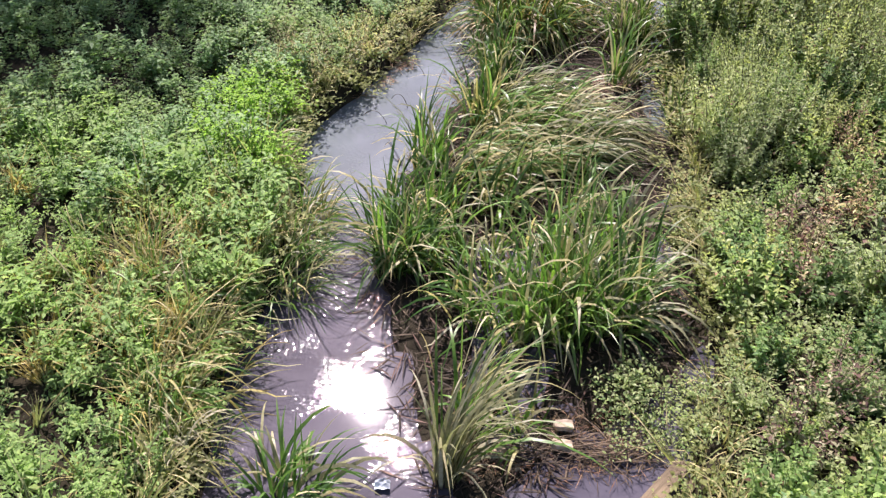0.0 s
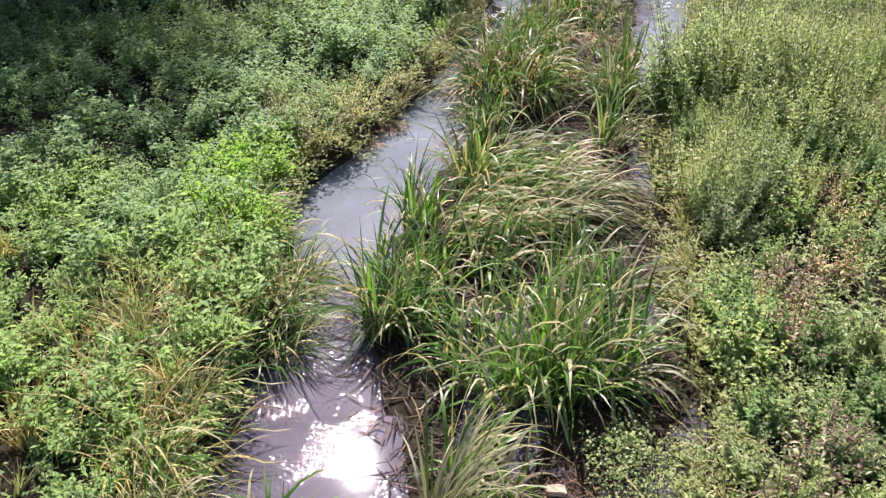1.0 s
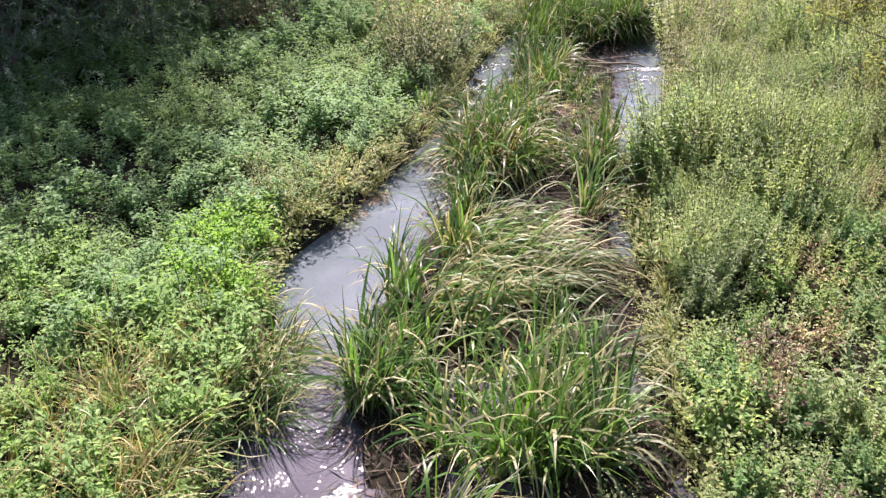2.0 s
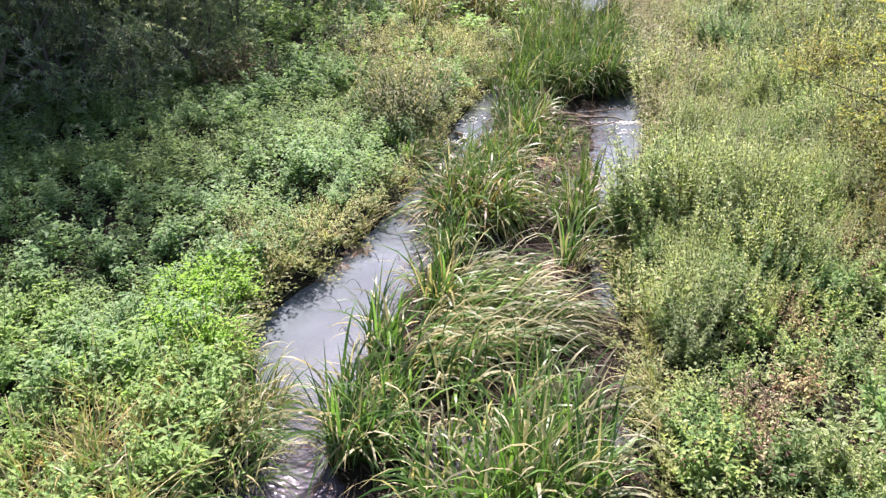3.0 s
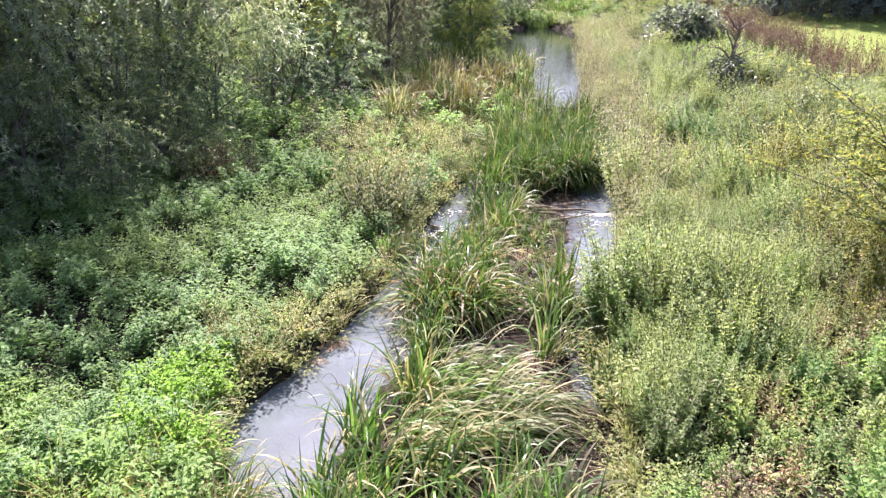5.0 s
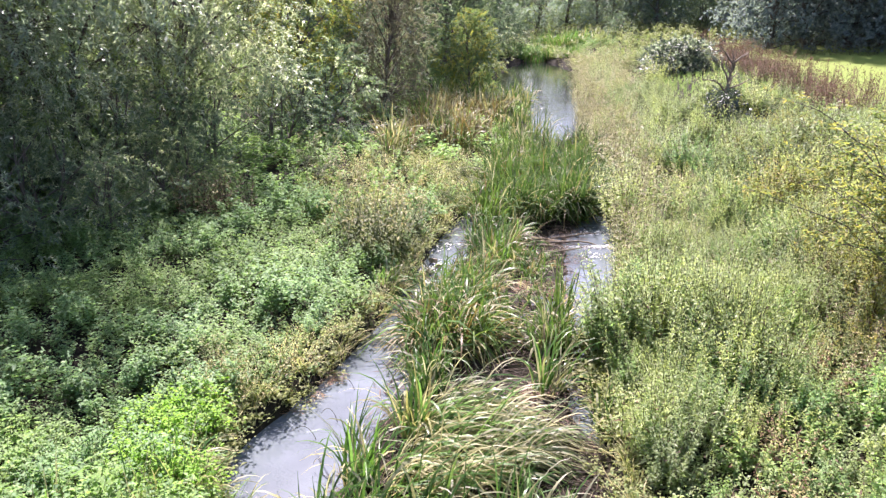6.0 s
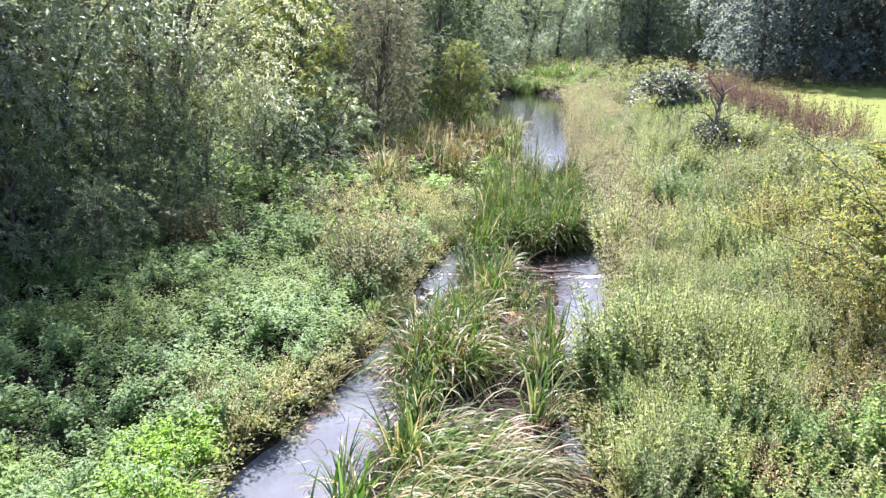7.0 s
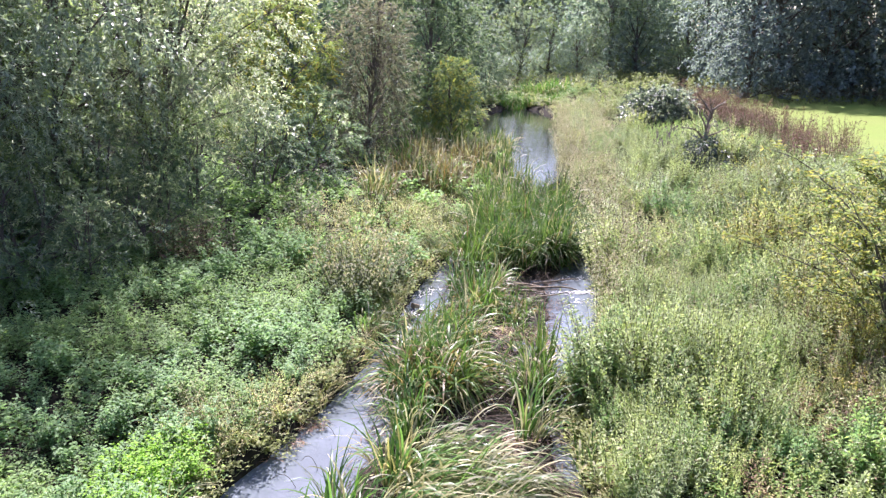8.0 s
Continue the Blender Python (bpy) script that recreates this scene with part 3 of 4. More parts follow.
def spire_template(rng, shoots, height, radius, leaf, width, per, mats=(0,), low=0.2, stem=1, tips=None, splay=1.0, top=None):
    """Upright leafy shoots out of one root: broad leaves below, ever smaller and steeper ones towards each tip."""
    quads, slots = [], []
    for k in range(shoots):
        a, r = rng.uniform(0, 6.28), radius * math.sqrt(rng.uniform(0.02, 1))
        d = np.array([math.cos(a), math.sin(a), 0])
        h = height * rng.uniform(0.65, 1.12) * (1 - 0.3 * (r / radius) ** 2)
        foot = d * r * 0.45
        tip = foot + d * r * 0.55 * splay + np.array([0, 0, h]) + rng.normal(size=3) * [0.07, 0.07, 0.0]
        bow = (foot + tip) / 2 - d * 0.06 * h
        v, q = tube(np.stack([foot, bow, tip]), [0.006, 0.004, 0.002], 3)
        quads.append(v[q])
        slots += [stem] * len(q)
        g = (np.arange(per) + rng.uniform(size=per)) / per
        f = (low + (1.01 - low) * g)[:, None]
        base = foot * (1 - f) ** 2 + 2 * bow * f * (1 - f) + tip * f ** 2 + rng.normal(size=(per, 3)) * 0.012
        b = np.arange(per) * 2.4 + rng.uniform(0, 6.28) + rng.normal(size=per) * 0.35
        way = np.stack([np.cos(b), np.sin(b), 0.1 + 1.0 * g ** 2 + 0.3 * rng.normal(size=per)], 1)
        size = (1.15 - 0.72 * g) * rng.uniform(0.7, 1.3, per)
        quads.append(leaves_of(base, way, leaf * size, width * size, rng, 0.3, 0.22))
        pick = rng.choice(mats, per)
        slots += list(pick if tips is None else np.where(g > 0.72, tips, pick))
        if top is not None:
            m = 6
            base = tip + rng.normal(size=(m, 3)) * [0.025, 0.025, 0.07]
            quads.append(leaves_of(base, rng.normal(size=(m, 3)) + [0, 0, 0.9], 0.06, 0.022, rng))
            slots += [top] * m
    return np.concatenate(quads), np.array(slots)


def side_left(x, y, d=0.0):
    return (x < LEFT(y) - d).astype(float)


def side_right(x, y, d=0.0):
    return (x > RIGHT(y) + d).astype(float)


def behind_left(x, y, d=0.15):
    """The left bank, back from its uneven edge and round the withered patch."""
    return ((x < LEFT(y) - d - 0.5 * vnoise(x, y, 1.0, 77)) & (np.hypot((x + 3.7) * 0.7, y - 21.3) > 0.75)).astype(float)


rng = np.random.default_rng(5)
nettles = [clump_template(rng, 8, rng.uniform(0.6, 0.95), 0.36, 0.11, 0.054, 24, low=0.4, rise=0.18, toss=0.045, tips=2) for _ in range(6)]
small_nettles = [clump_template(rng, 8, rng.uniform(0.45, 0.7), 0.32, 0.08, 0.04, 22, low=0.35, rise=0.2, toss=0.05) for _ in range(6)]
far_nettles = [clump_template(rng, 6, rng.uniform(0.7, 1.0), 0.6, 0.17, 0.11, 15, rise=0.2, toss=0.04) for _ in range(5)]
low_herbs = [clump_template(rng, 5, rng.uniform(0.25, 0.4), 0.4, 0.085, 0.05, 11, (0, 0, 2), toss=0.04) for _ in range(6)]
far_herbs = [spire_template(rng, 8, rng.uniform(0.85, 1.35), 0.5, 0.17, 0.045, 24, (0, 0, 0, 0, 2), low=0.25, tips=0) for _ in range(6)]
dry_herbs = [spire_template(rng, 9, rng.uniform(0.4, 0.65), 0.4, 0.085, 0.022, 20, (0, 0, 0, 2), tips=0, splay=1.5) for _ in range(5)]
seed_herbs = [spire_template(rng, 8, rng.uniform(0.8, 1.2), 0.4, 0.13, 0.028, 13, (0, 2), top=2) for _ in range(5)]
tufts = [grass_template(rng, rng.uniform(0.5, 0.8), 16, 0.007, 0.6, (0, 0, 1)) for _ in range(5)]

mass = lambda x, y: 0.4 + 1.0 * vnoise(x, y, 1.5, 4)
x, y = field(rng, 5.5, -14, 3, 8, 23, lambda x, y: behind_left(x, y, 0.3) * step(8.4, 10.5, y + 2 * (vnoise(x, y, 2, 5) - 0.5)) * step(0.25, 0.45, vnoise(x, y, 2.3, 33) + 0.1))
scatter("nettle_bed", nettles, x, y, mass(x, y), [NETTLE, STEM, NETTLE_TIP], rng, "dense bed of green nettles on the stream bank", "nettles")
x, y = field(rng, 7, -14, 3, 8, 23, lambda x, y: behind_left(x, y) * step(8, 10, y) * (1 - 0.75 * step(0.3, 0.5, vnoise(x, y, 2.3, 33) + 0.1)))
scatter("mint_bed", small_nettles, x, y, 0.6 + 0.8 * vnoise(x, y, 1.2, 14), [MINT, STEM], rng, "pale green small-leaved herbs between the nettles", "herbs")
x, y = field(rng, 1.9, -24, 12, 22.5, 60, lambda x, y: side_left(x, y, 0.3) * np.where(y < 33, np.where((x > LEFT(y) - 4.5) & (vnoise(x, y, 1.6, 71) > 0.45), 0.0, 1.0), 0.5))
scatter("nettle_bed", far_nettles, x, y, 0.6 + 0.7 * vnoise(x, y, 2, 4), [NETTLE, STEM], rng, "nettles and brambles under the bank trees", "nettles")
x, y = field(rng, 20, -4.4, -1.6, 9, 13, lambda x, y: side_left(x, y, 0.3) * ((np.hypot(x + 2.8, y - 11.2) < 0.6) | (np.hypot(x + 2.6, y - 9.8) < 0.5) | (np.hypot(x + 2.5, y - 12.0) < 0.3)))
scatter("fresh_herbs", small_nettles, x, y, 1.15, [FRESH, STEM], rng, "bright yellow-green leafy herbs at the water's edge", "herbs")
slender = [clump_template(rng, 8, rng.uniform(0.5, 0.8), 0.32, 0.125, 0.042, 19, (0,) * 9 + (2,), rise=0.3, toss=0.04) for _ in range(6)]
x, y = field(rng, 7.5, -9, -1.7, 3.5, 10.5, lambda x, y: side_left(x, y, 0.1))
scatter("bank_herbs", slender, x, y, 0.45 + 0.95 * vnoise(x, y, 1.2, 6), [NETTLE, STEM, MINT], rng, "small-leaved green herbs among long grass", "herbs", lean=0.3)
x, y = field(rng, 11, -9, -1.7, 3.5, 10.5, lambda x, y: side_left(x, y, 0.05) * (0.25 + 0.75 * step(0.45, 0.65, vnoise(x, y, 1.3, 23))) * (1 - 0.6 * step(7.5, 9.5, y)))
scatter("grass_tufts", tufts, x, y, rng.uniform(0.7, 1.5, len(x)), [OLIVE, GOLD], rng, "mixed green and straw-coloured long grass", "grass", lean=0.3)
x, y = field(rng, 9, -3.5, 4.5, 11.3, 33, lambda x, y: behind_left(x, y, 0.05) * (x > LEFT(y) - 0.95 - 3.4 * step(19, 22.5, y)) * (1 - 0.9 * step(14, 15, y) * (1 - step(18, 19, y))) * np.where(y > 19, 0.75 * (vnoise(x, y, 1.6, 71) > 0.4), 1.0))
scatter("dry_herbs", dry_herbs, x, y, 0.45 + 1.1 * vnoise(x, y, 1, 6), [HERB, STEM, STRAW], rng, "olive and tan drying herbs along the water", "herbs", lean=0.25)
x, y = field(rng, 3.2, -12, 4, 3.5, 24, lambda x, y: behind_left(x, y, -0.2))
scatter("low_herbs", low_herbs, x, y, 0.8, [NETTLE, STEM, OLIVE], rng, "low leafy undergrowth covering the bank", "herbs", lean=0.3)

fine_herbs = [clump_template(rng, 7, rng.uniform(0.28, 0.5), 0.38, 0.06, 0.03, 15, (0, 0, 0, 2), toss=0.05) for _ in range(6)]
x, y = field(rng, 7, 1.5, 16, 3.5, 22, lambda x, y: side_right(x, y, 0.1))
scatter("low_herbs", fine_herbs, x, y, 0.6 + 0.8 * vnoise(x, y, 1.1, 19), [HERB, STEM, MINT], rng, "low leafy undergrowth covering the bank", "herbs", lean=0.3)
x, y = field(rng, 22, 1.7, 3.1, 5.3, 6.2, lambda x, y: (y > 5.15 + 0.1 * x) * (y < 6.5 - 0.1 * x) * 0.9)
scatter("creeping_herbs", fine_herbs, x, y, 0.7 + 0.4 * vnoise(x, y, 0.6, 19), [HERB, STEM, MINT], rng, "low mat of green herbs over the stranded flotsam", "herbs", lean=0.3, z=np.maximum(ground_height(x, y), 0.0))


def open_slope(x, y):
    """The short-grassed slope below the round bush, and the room round the bush and the dead tree."""
    slope = (x > RIGHT(y) + 3.2) & (y > 39) & (y < 58) & (x > 14.5 + 0.22 * (y - 40))
    return slope | (np.hypot(x - 19.3, y - 55) < 3.4) | (np.hypot(x - 14.6, y - 34.4) < 2.0)


x, y = field(rng, 2.5, 5, 32, 20, 70, lambda x, y: side_right(x, y, 0.1) * (x > RIGHT(y) + 0.8 + 2.2 * vnoise(x, y, 3, 3)) * (x < np.where(y < 34, 30, np.minimum(RIGHT(y) + 9.5, 21.0 + 0.25 * (y - 38)))) * ~open_slope(x, y))
scatter("tall_herbs", far_herbs, x, y, 0.3 + 1.5 * vnoise(x, y, 2.2, 9) ** 1.6, [HERB, STEM, OLIVE], rng, "tall pale green herbs on the far bank", "herbs", lean=0.2)
x, y = field(rng, 5, 1.5, 9, 3.5, 7, lambda x, y: side_right(x, y, 0.1) * step(0.4, 0.55, vnoise(x, y, 1.6, 21)))
scatter("nettle_bed", nettles, x, y, 0.9, [NETTLE, STEM, NETTLE_TIP], rng, "green nettles among paler herbs", "nettles")
x, y = field(rng, 7, 13, 28, 38, 60, lambda x, y: open_slope(x, y) * (np.hypot(x - 19.3, y - 55) > 1.5) * (x < 22 + 0.25 * (y - 38)))
scatter("slope_grass", tufts, x, y, rng.uniform(0.5, 0.9, len(x)), [LUSH, OLIVE], rng, "short lush green grass on the slope", "grass", lean=0.3)
x, y = field(rng, 4, 20, 36, 60, 92, lambda x, y: (x > RIGHT(y) + 4) * (x < 24.5 + 0.3 * (y - 60)) * step(0.2, 0.4, vnoise(x, y, 3, 52)))
scatter("slope_grass", tufts, x, y, rng.uniform(0.6, 1.1, len(x)), [LUSH, STRAW], rng, "lush grass with pale seed stems beyond the bush", "grass", lean=0.3)
x, y = field(rng, 4.2, 4, 21, 16, 72, lambda x, y: side_right(x, y, -0.05) * np.where(x < RIGHT(y) + 1.0 + 2.2 * vnoise(x, y, 3, 3), 1.0, 0.45 * ((y > 50) & (x < RIGHT(y) + 4)) * ~open_slope(x, y)))
scatter("seeding_herbs", seed_herbs, x, y, 0.6 + 0.8 * vnoise(x, y, 1.4, 6), [HERB, STEM, PLUME], rng, "pale tan seeding herbs lining the water", "herbs", lean=0.25)
x, y = field(rng, 3.4, 17, 32, 33, 68, lambda x, y: (np.abs(x - (19.3 + 0.205 * (y - 33))) < 0.7 + 0.9 * vnoise(x, y, 2.5, 2)) * step(0.1, 0.3, vnoise(x, y, 1.8, 27)))
scatter("dock_stand", seed_herbs, x, y, 0.8 + 0.9 * vnoise(x, y, 1.5, 8), [RUST, STEM, RUST], rng, "rusty red-brown seeding docks along the meadow", "docks", lean=0.2)


x, y = field(rng, 1.6, 7, 27, 20.5, 48, lambda x, y: side_right(x, y, 1.0) * (x < RIGHT(y) + 10) * step(0.58, 0.68, vnoise(x, y, 1.9, 83)) * ~open_slope(x, y))
scatter("dark_herbs", far_herbs, x, y, 0.9 + 0.6 * vnoise(x, y, 1.2, 9), [DARK_HERB, STEM, NETTLE], rng, "darker green bushy herbs among the pale ones", "herbs", lean=0.2)
x, y = field(rng, 5, 5, 18, 19.5, 46, lambda x, y: side_right(x, y, 0.15) * (x < RIGHT(y) + 0.6 + 1.1 * vnoise(x, y, 2, 3)) * step(0.3, 0.5, vnoise(x, y, 1.3, 91)))
scatter("tan_plumes", seed_herbs, x, y, 1.0 + 0.7 * vnoise(x, y, 1.1, 6), [PLUME, STEM, STRAW], rng, "tan feathery seed plumes along the water", "herbs", lean=0.2)


def bush(rng, name, label, mats, template, group=""):
    """A bushy plant as one thing: its stalks and its foliage; the stalks are slot 9 of the template."""
    quads, slot = template
    ob = thing(name, (0, 0, 0), label, "bush", group)
    v, q = loose(quads[slot == 9])
    tagged(mesh_object("stalk", v, q, [STEM], parent=ob), kind="stuff")
    v, q = loose(quads[slot != 9])
    tagged(mesh_object("foliage", v, q, mats, slot[slot != 9], parent=ob), kind="stuff")
    return ob


def plant_out(rng, kinds, x, y, scale):
    """Sets out bushes of the given kinds over the plan; the kinds themselves are the first ones."""
    used = set()
    for i in range(len(x)):
        k = int(rng.integers(len(kinds)))
        m = pose(x[i], y[i], float(ground_height(x[i], y[i])) - 0.03, rng.normal() * 7, rng.normal() * 7, rng.uniform(0, 360)) @ Matrix.Scale(float(scale[i]), 4)
        if k in used:
            copy_thing(kinds[k], m).scale = [float(scale[i])] * 3
        else:
            used.add(k)
            kinds[k].matrix_basis = m
    return used


rng = np.random.default_rng(8)
herb = "bushy green herb with upright leafy shoots on the bank"
kinds = [bush(rng, "herb_bush", herb, [base, OLIVE, RUST, top], spire_template(rng, 24, h, 0.55, leaf * 0.86, w * 0.86, 52, (0,) * 30 + (1, 1, 1, 2), 0.22, 9, 3), "bushes on the bank")
         for base, top, h, leaf, w in ((HERB, TIP, 1.0, 0.105, 0.03), (HERB, TIP, 1.2, 0.09, 0.026), (MINT, HERB, 0.9, 0.115, 0.038), (HERB, HERB, 1.1, 0.095, 0.028), (HERB, TIP, 1.25, 0.11, 0.03), (NETTLE, MINT, 0.85, 0.12, 0.045))]
near = [bush(rng, "herb_bush", "broad-leaved green herb on the bank", [base, OLIVE, RUST, top], spire_template(rng, 20, h, 0.5, leaf, w, 34, (0,) * 24 + (1, 1, 2), 0.2, 9, 3), "bushes on the bank")
        for base, top, h, leaf, w in ((MINT, HERB, 0.85, 0.12, 0.048), (NETTLE, MINT, 0.9, 0.125, 0.056), (HERB, TIP, 0.95, 0.105, 0.036))]
x, y = field(rng, 3.3, 2, 13, 3.6, 21, lambda x, y: np.where(y < 9.2, side_right(x, y, 0.15), side_right(x, y, 0.45)) * (x < RIGHT(y) + 7.5) * (np.hypot(x - 4.5, y - 8.3) > 0.6) * (np.hypot(x - 5.3, y - 9.7) > 0.4) * (np.hypot(x - 7.0, y - 11.0) > 0.6))
x2, y2 = field(rng, 0.32, 6, 30, 21, 48, lambda x, y: side_right(x, y, -0.1) * (x < RIGHT(y) + 9) * ~open_slope(x, y))
y3 = np.arange(48, 70, 2.1)
x3 = RIGHT(y3) + rng.uniform(1.0, 1.8, len(y3))
x, y = np.concatenate([x, x2, x3]), np.concatenate([y, y2, y3])
scale = (0.55 + 1.35 * vnoise(x, y, 1.7, 9)) * np.where(y > 21, 1.2, 1) * np.where(y < 7, 0.8, 1)
close = y < 9.0 + 2 * vnoise(x, y, 1.5, 31)
upper = ~close & (x > RIGHT(y) + 2.6 + 2.2 * vnoise(x, y, 1.6, 37)) & (y < 34)
plant_out(rng, near, x[close], y[close], scale[close])
plant_out(rng, kinds, x[~close & ~upper], y[~close & ~upper], scale[~close & ~upper])
drying = [bush(rng, "herb_bush", "drying olive and yellow-green herb higher on the bank", [base, STRAW, RUST, top], spire_template(rng, 22, h, 0.55, 0.09, 0.03, 44, (0,) * 9 + (1, 1, 2), 0.18, 9, 3, 1.2), "bushes on the bank")
          for base, top, h in ((OLIVE, HERB, 1.1), (OLIVE, YELLOW, 1.2), (HERB, OLIVE, 1.0), (YELLOW, TIP, 1.15))]
plant_out(rng, drying, x[upper], y[upper], scale[upper])
kinds = [bush(rng, "dried_bush", "withered brown herb among green bushes", [RUST, STRAW, OLIVE], spire_template(rng, 14, 0.7, 0.4, 0.09, 0.024, 28, (0, 0, 1, 2), stem=9), "withered plants") for _ in range(2)]
spots = np.array([*zip(7.6 + 4.5 * np.random.RandomState(4).rand(14), 13.5 + 6 * np.random.RandomState(5).rand(14)), (-3.6, 21.0), (-3.1, 21.4), (-4.3, 20.7), (-3.8, 21.6), (4.3, 8.3), (4.8, 8.5), (4.0, 8.0), (6.7, 10.7), (7.2, 11.1), (7.7, 11.6), (6.9, 11.6), (8.3, 12.4), (5.4, 9.6), (4.0, 7.4), (7.6, 13.6), (8.2, 13.2), (8.6, 14.4), (7.4, 14.8), (9.3, 15.4), (6.6, 12.8), (3.6, 5.6), (3.1, 5.0)])
plant_out(rng, kinds, spots[:, 0], spots[:, 1], np.where(spots[:, 0] < 0, 2.1, 1.25))
kinds = [bush(rng, "olive_bush", "olive green bush with tan seed heads on the bank", [DARK_HERB, OLIVE, STRAW], spire_template(rng, 34, 0.95, 0.6, 0.085, 0.034, 28, (0, 0, 0, 0, 1), 0.12, 9, 1, 1.2, 2), "olive bushes") for _ in range(2)]
spots = np.array([(0.0, 18.9), (0.4, 19.6), (0.0, 20.4), (0.9, 20.9), (-0.2, 20.8), (-1.2, 22.2), (0.9, 22.8), (2.2, 24.4), (-0.2, 24.2), (1.6, 26.0), (3.0, 27.6), (-1.6, 25.6), (0.6, 27.6), (-2.6, 12.9)])
plant_out(rng, kinds, spots[:, 0], spots[:, 1], np.array([1.9, 1.8, 1.9, 1.3, 1.2, 1.2, 1.4, 1.0, 1.5, 1.3, 1.1, 1.6, 1.3, 0.8]))


def build_meadow():
    xs, ys = np.linspace(14, 95, 90), np.linspace(18, 72, 70)
    gx, gy = np.meshgrid(xs, ys)
    gx = np.maximum(gx, 20.6 + 0.27 * (gy - 38))
    gz = ground_height(gx, gy) + 0.06
    ny, nx = gx.shape
    i, j = np.meshgrid(np.arange(ny - 1), np.arange(nx - 1), indexing="ij")
    q = np.stack([i * nx + j, i * nx + j + 1, (i + 1) * nx + j + 1, (i + 1) * nx + j], -1)
    tagged(mesh_object("meadow", np.stack([gx, gy, gz], -1), q, [MOWN], smooth=True), "short bright green mown grass", "grass", kind="structure")


build_meadow()
x, y = field(rng, 0.2, -10, 50, 60, 99, lambda x, y: side_left(x, y, 0.2) + side_right(x, y, 0.2) * ((x < 27) | (y > 72)))
scatter("rough_grass", far_nettles, x, y, 1.6, [OLIVE, STEM], rng, "rough green and tan growth round the far pool", "herbs", lean=0.3)
fringe = [grass_template(rng, rng.uniform(0.3, 0.5), 12, 0.007, 0.9, (0, 0, 1)) for _ in range(4)] + [(q, np.zeros(len(s), int)) for q, s in low_herbs[:3]]
x, y = field(rng, 42, -3, 9, 4, 32, lambda x, y: ((np.abs(x - LEFT(y) + 0.25) < 0.18) | (np.abs(x - RIGHT(y) - 0.2) < 0.2)).astype(float))
scatter("bank_fringe", fringe, x, y, rng.uniform(0.7, 1.2, len(x)), [OLIVE, STRAW], rng, "grass and low herbs hanging over the water's edge", "grass", lean=0.4)
for x, y in [(-4.9, 9.3), (-3.75, 9.0), (-5.6, 8.7)]:
    reed_clump(rng, x, y, 12, 1.15, 0.08, (0, 0), 0.022, 0.2, 0.1, arch=0.15, toss=0.08, label="upright dark reed spikes among the bank herbs")
x, y = field(rng, 10, -5.2, -2.2, 4.2, 8.8, lambda x, y: side_left(x, y, 0.1) * step(0.4, 0.55, vnoise(x, y, 1.0, 51)))
scatter("golden_grass", tufts, x, y, rng.uniform(0.8, 1.3, len(x)), [GOLD, STRAW], rng, "golden brown withered grass near the water", "grass", lean=0.35)
rng = np.random.default_rng(31)
kinds = [bush(rng, "straw_bush", "tan dried-up herb drooping at the stream edge", [STRAW, OLIVE, GOLD, HERB], spire_template(rng, 26, 0.62, 0.5, 0.085, 0.02, 32, (0, 3, 3, 2), 0.1, 9, None, 1.4), "dried herbs by the water") for _ in range(2)]
spots = np.array([(-2.15, 12.3), (-1.8, 12.9), (-2.55, 12.2), (-1.45, 13.5), (-2.3, 12.9), (-0.6, 22.0), (0.2, 22.6), (1.2, 23.4), (-1.5, 23.5), (0.8, 25.0), (2.0, 25.6), (-0.5, 26.5), (1.5, 27.5), (6.9, 20.6), (7.3, 22.4), (7.6, 24.0), (8.2, 26.4), (8.8, 28.9), (9.2, 31.5), (9.7, 34.0), (10.2, 36.8), (10.4, 39.5), (11.0, 42.4), (12.0, 46.0), (13.0, 50.0), (13.8, 55.0), (9.9, 25.6), (12.4, 31.0), (14.0, 37.5), (11.8, 27.2)])
plant_out(rng, kinds, spots[:, 0], spots[:, 1], np.where(spots[:, 1] < 15, 1.25, 1.5))
x, y = field(rng, 1.4, 24, 60, 58, 66, lambda x, y: (np.abs(y - 63.5 + 0.16 * (x - 26)) < 1.3).astype(float))
scatter("meadow_edge_grass", seed_herbs, x, y, 1.3, [OLIVE, STEM, DEAD], rng, "tall brown seeding grass under the meadow trees", "grass", lean=0.25)

for k in range(44):
    x, y, h = rng.uniform(15.6, 20.2), rng.uniform(79.5, 83), rng.uniform(1.4, 2.3)
    if k > 15:
        x, y, h = rng.uniform(11.5, 17), rng.uniform(77.2, 80), rng.uniform(0.7, 1.1)
    if k > 25:
        x, y, h = 11.0 + 0.4 * (k - 25), rng.uniform(75.4, 77.4), rng.uniform(0.8, 1.2)
    reed_clump(rng, x, y, 70, h, 0.6, rng.normal(size=2) * 0.2, 0.07, 0.2, 0.05, arch=0.9, label="fresh green reeds at the head of the pool")
x, y = field(rng, 2.2, 9, 22, 76.5, 84, lambda x, y: (ground_height(x, y) > -0.02).astype(float))
scatter("pool_edge_herbs", far_nettles, x, y, 0.6 + 0.7 * vnoise(x, y, 2, 4), [LUSH, STEM], rng, "bright green herbs round the head of the pool", "herbs", lean=0.25)

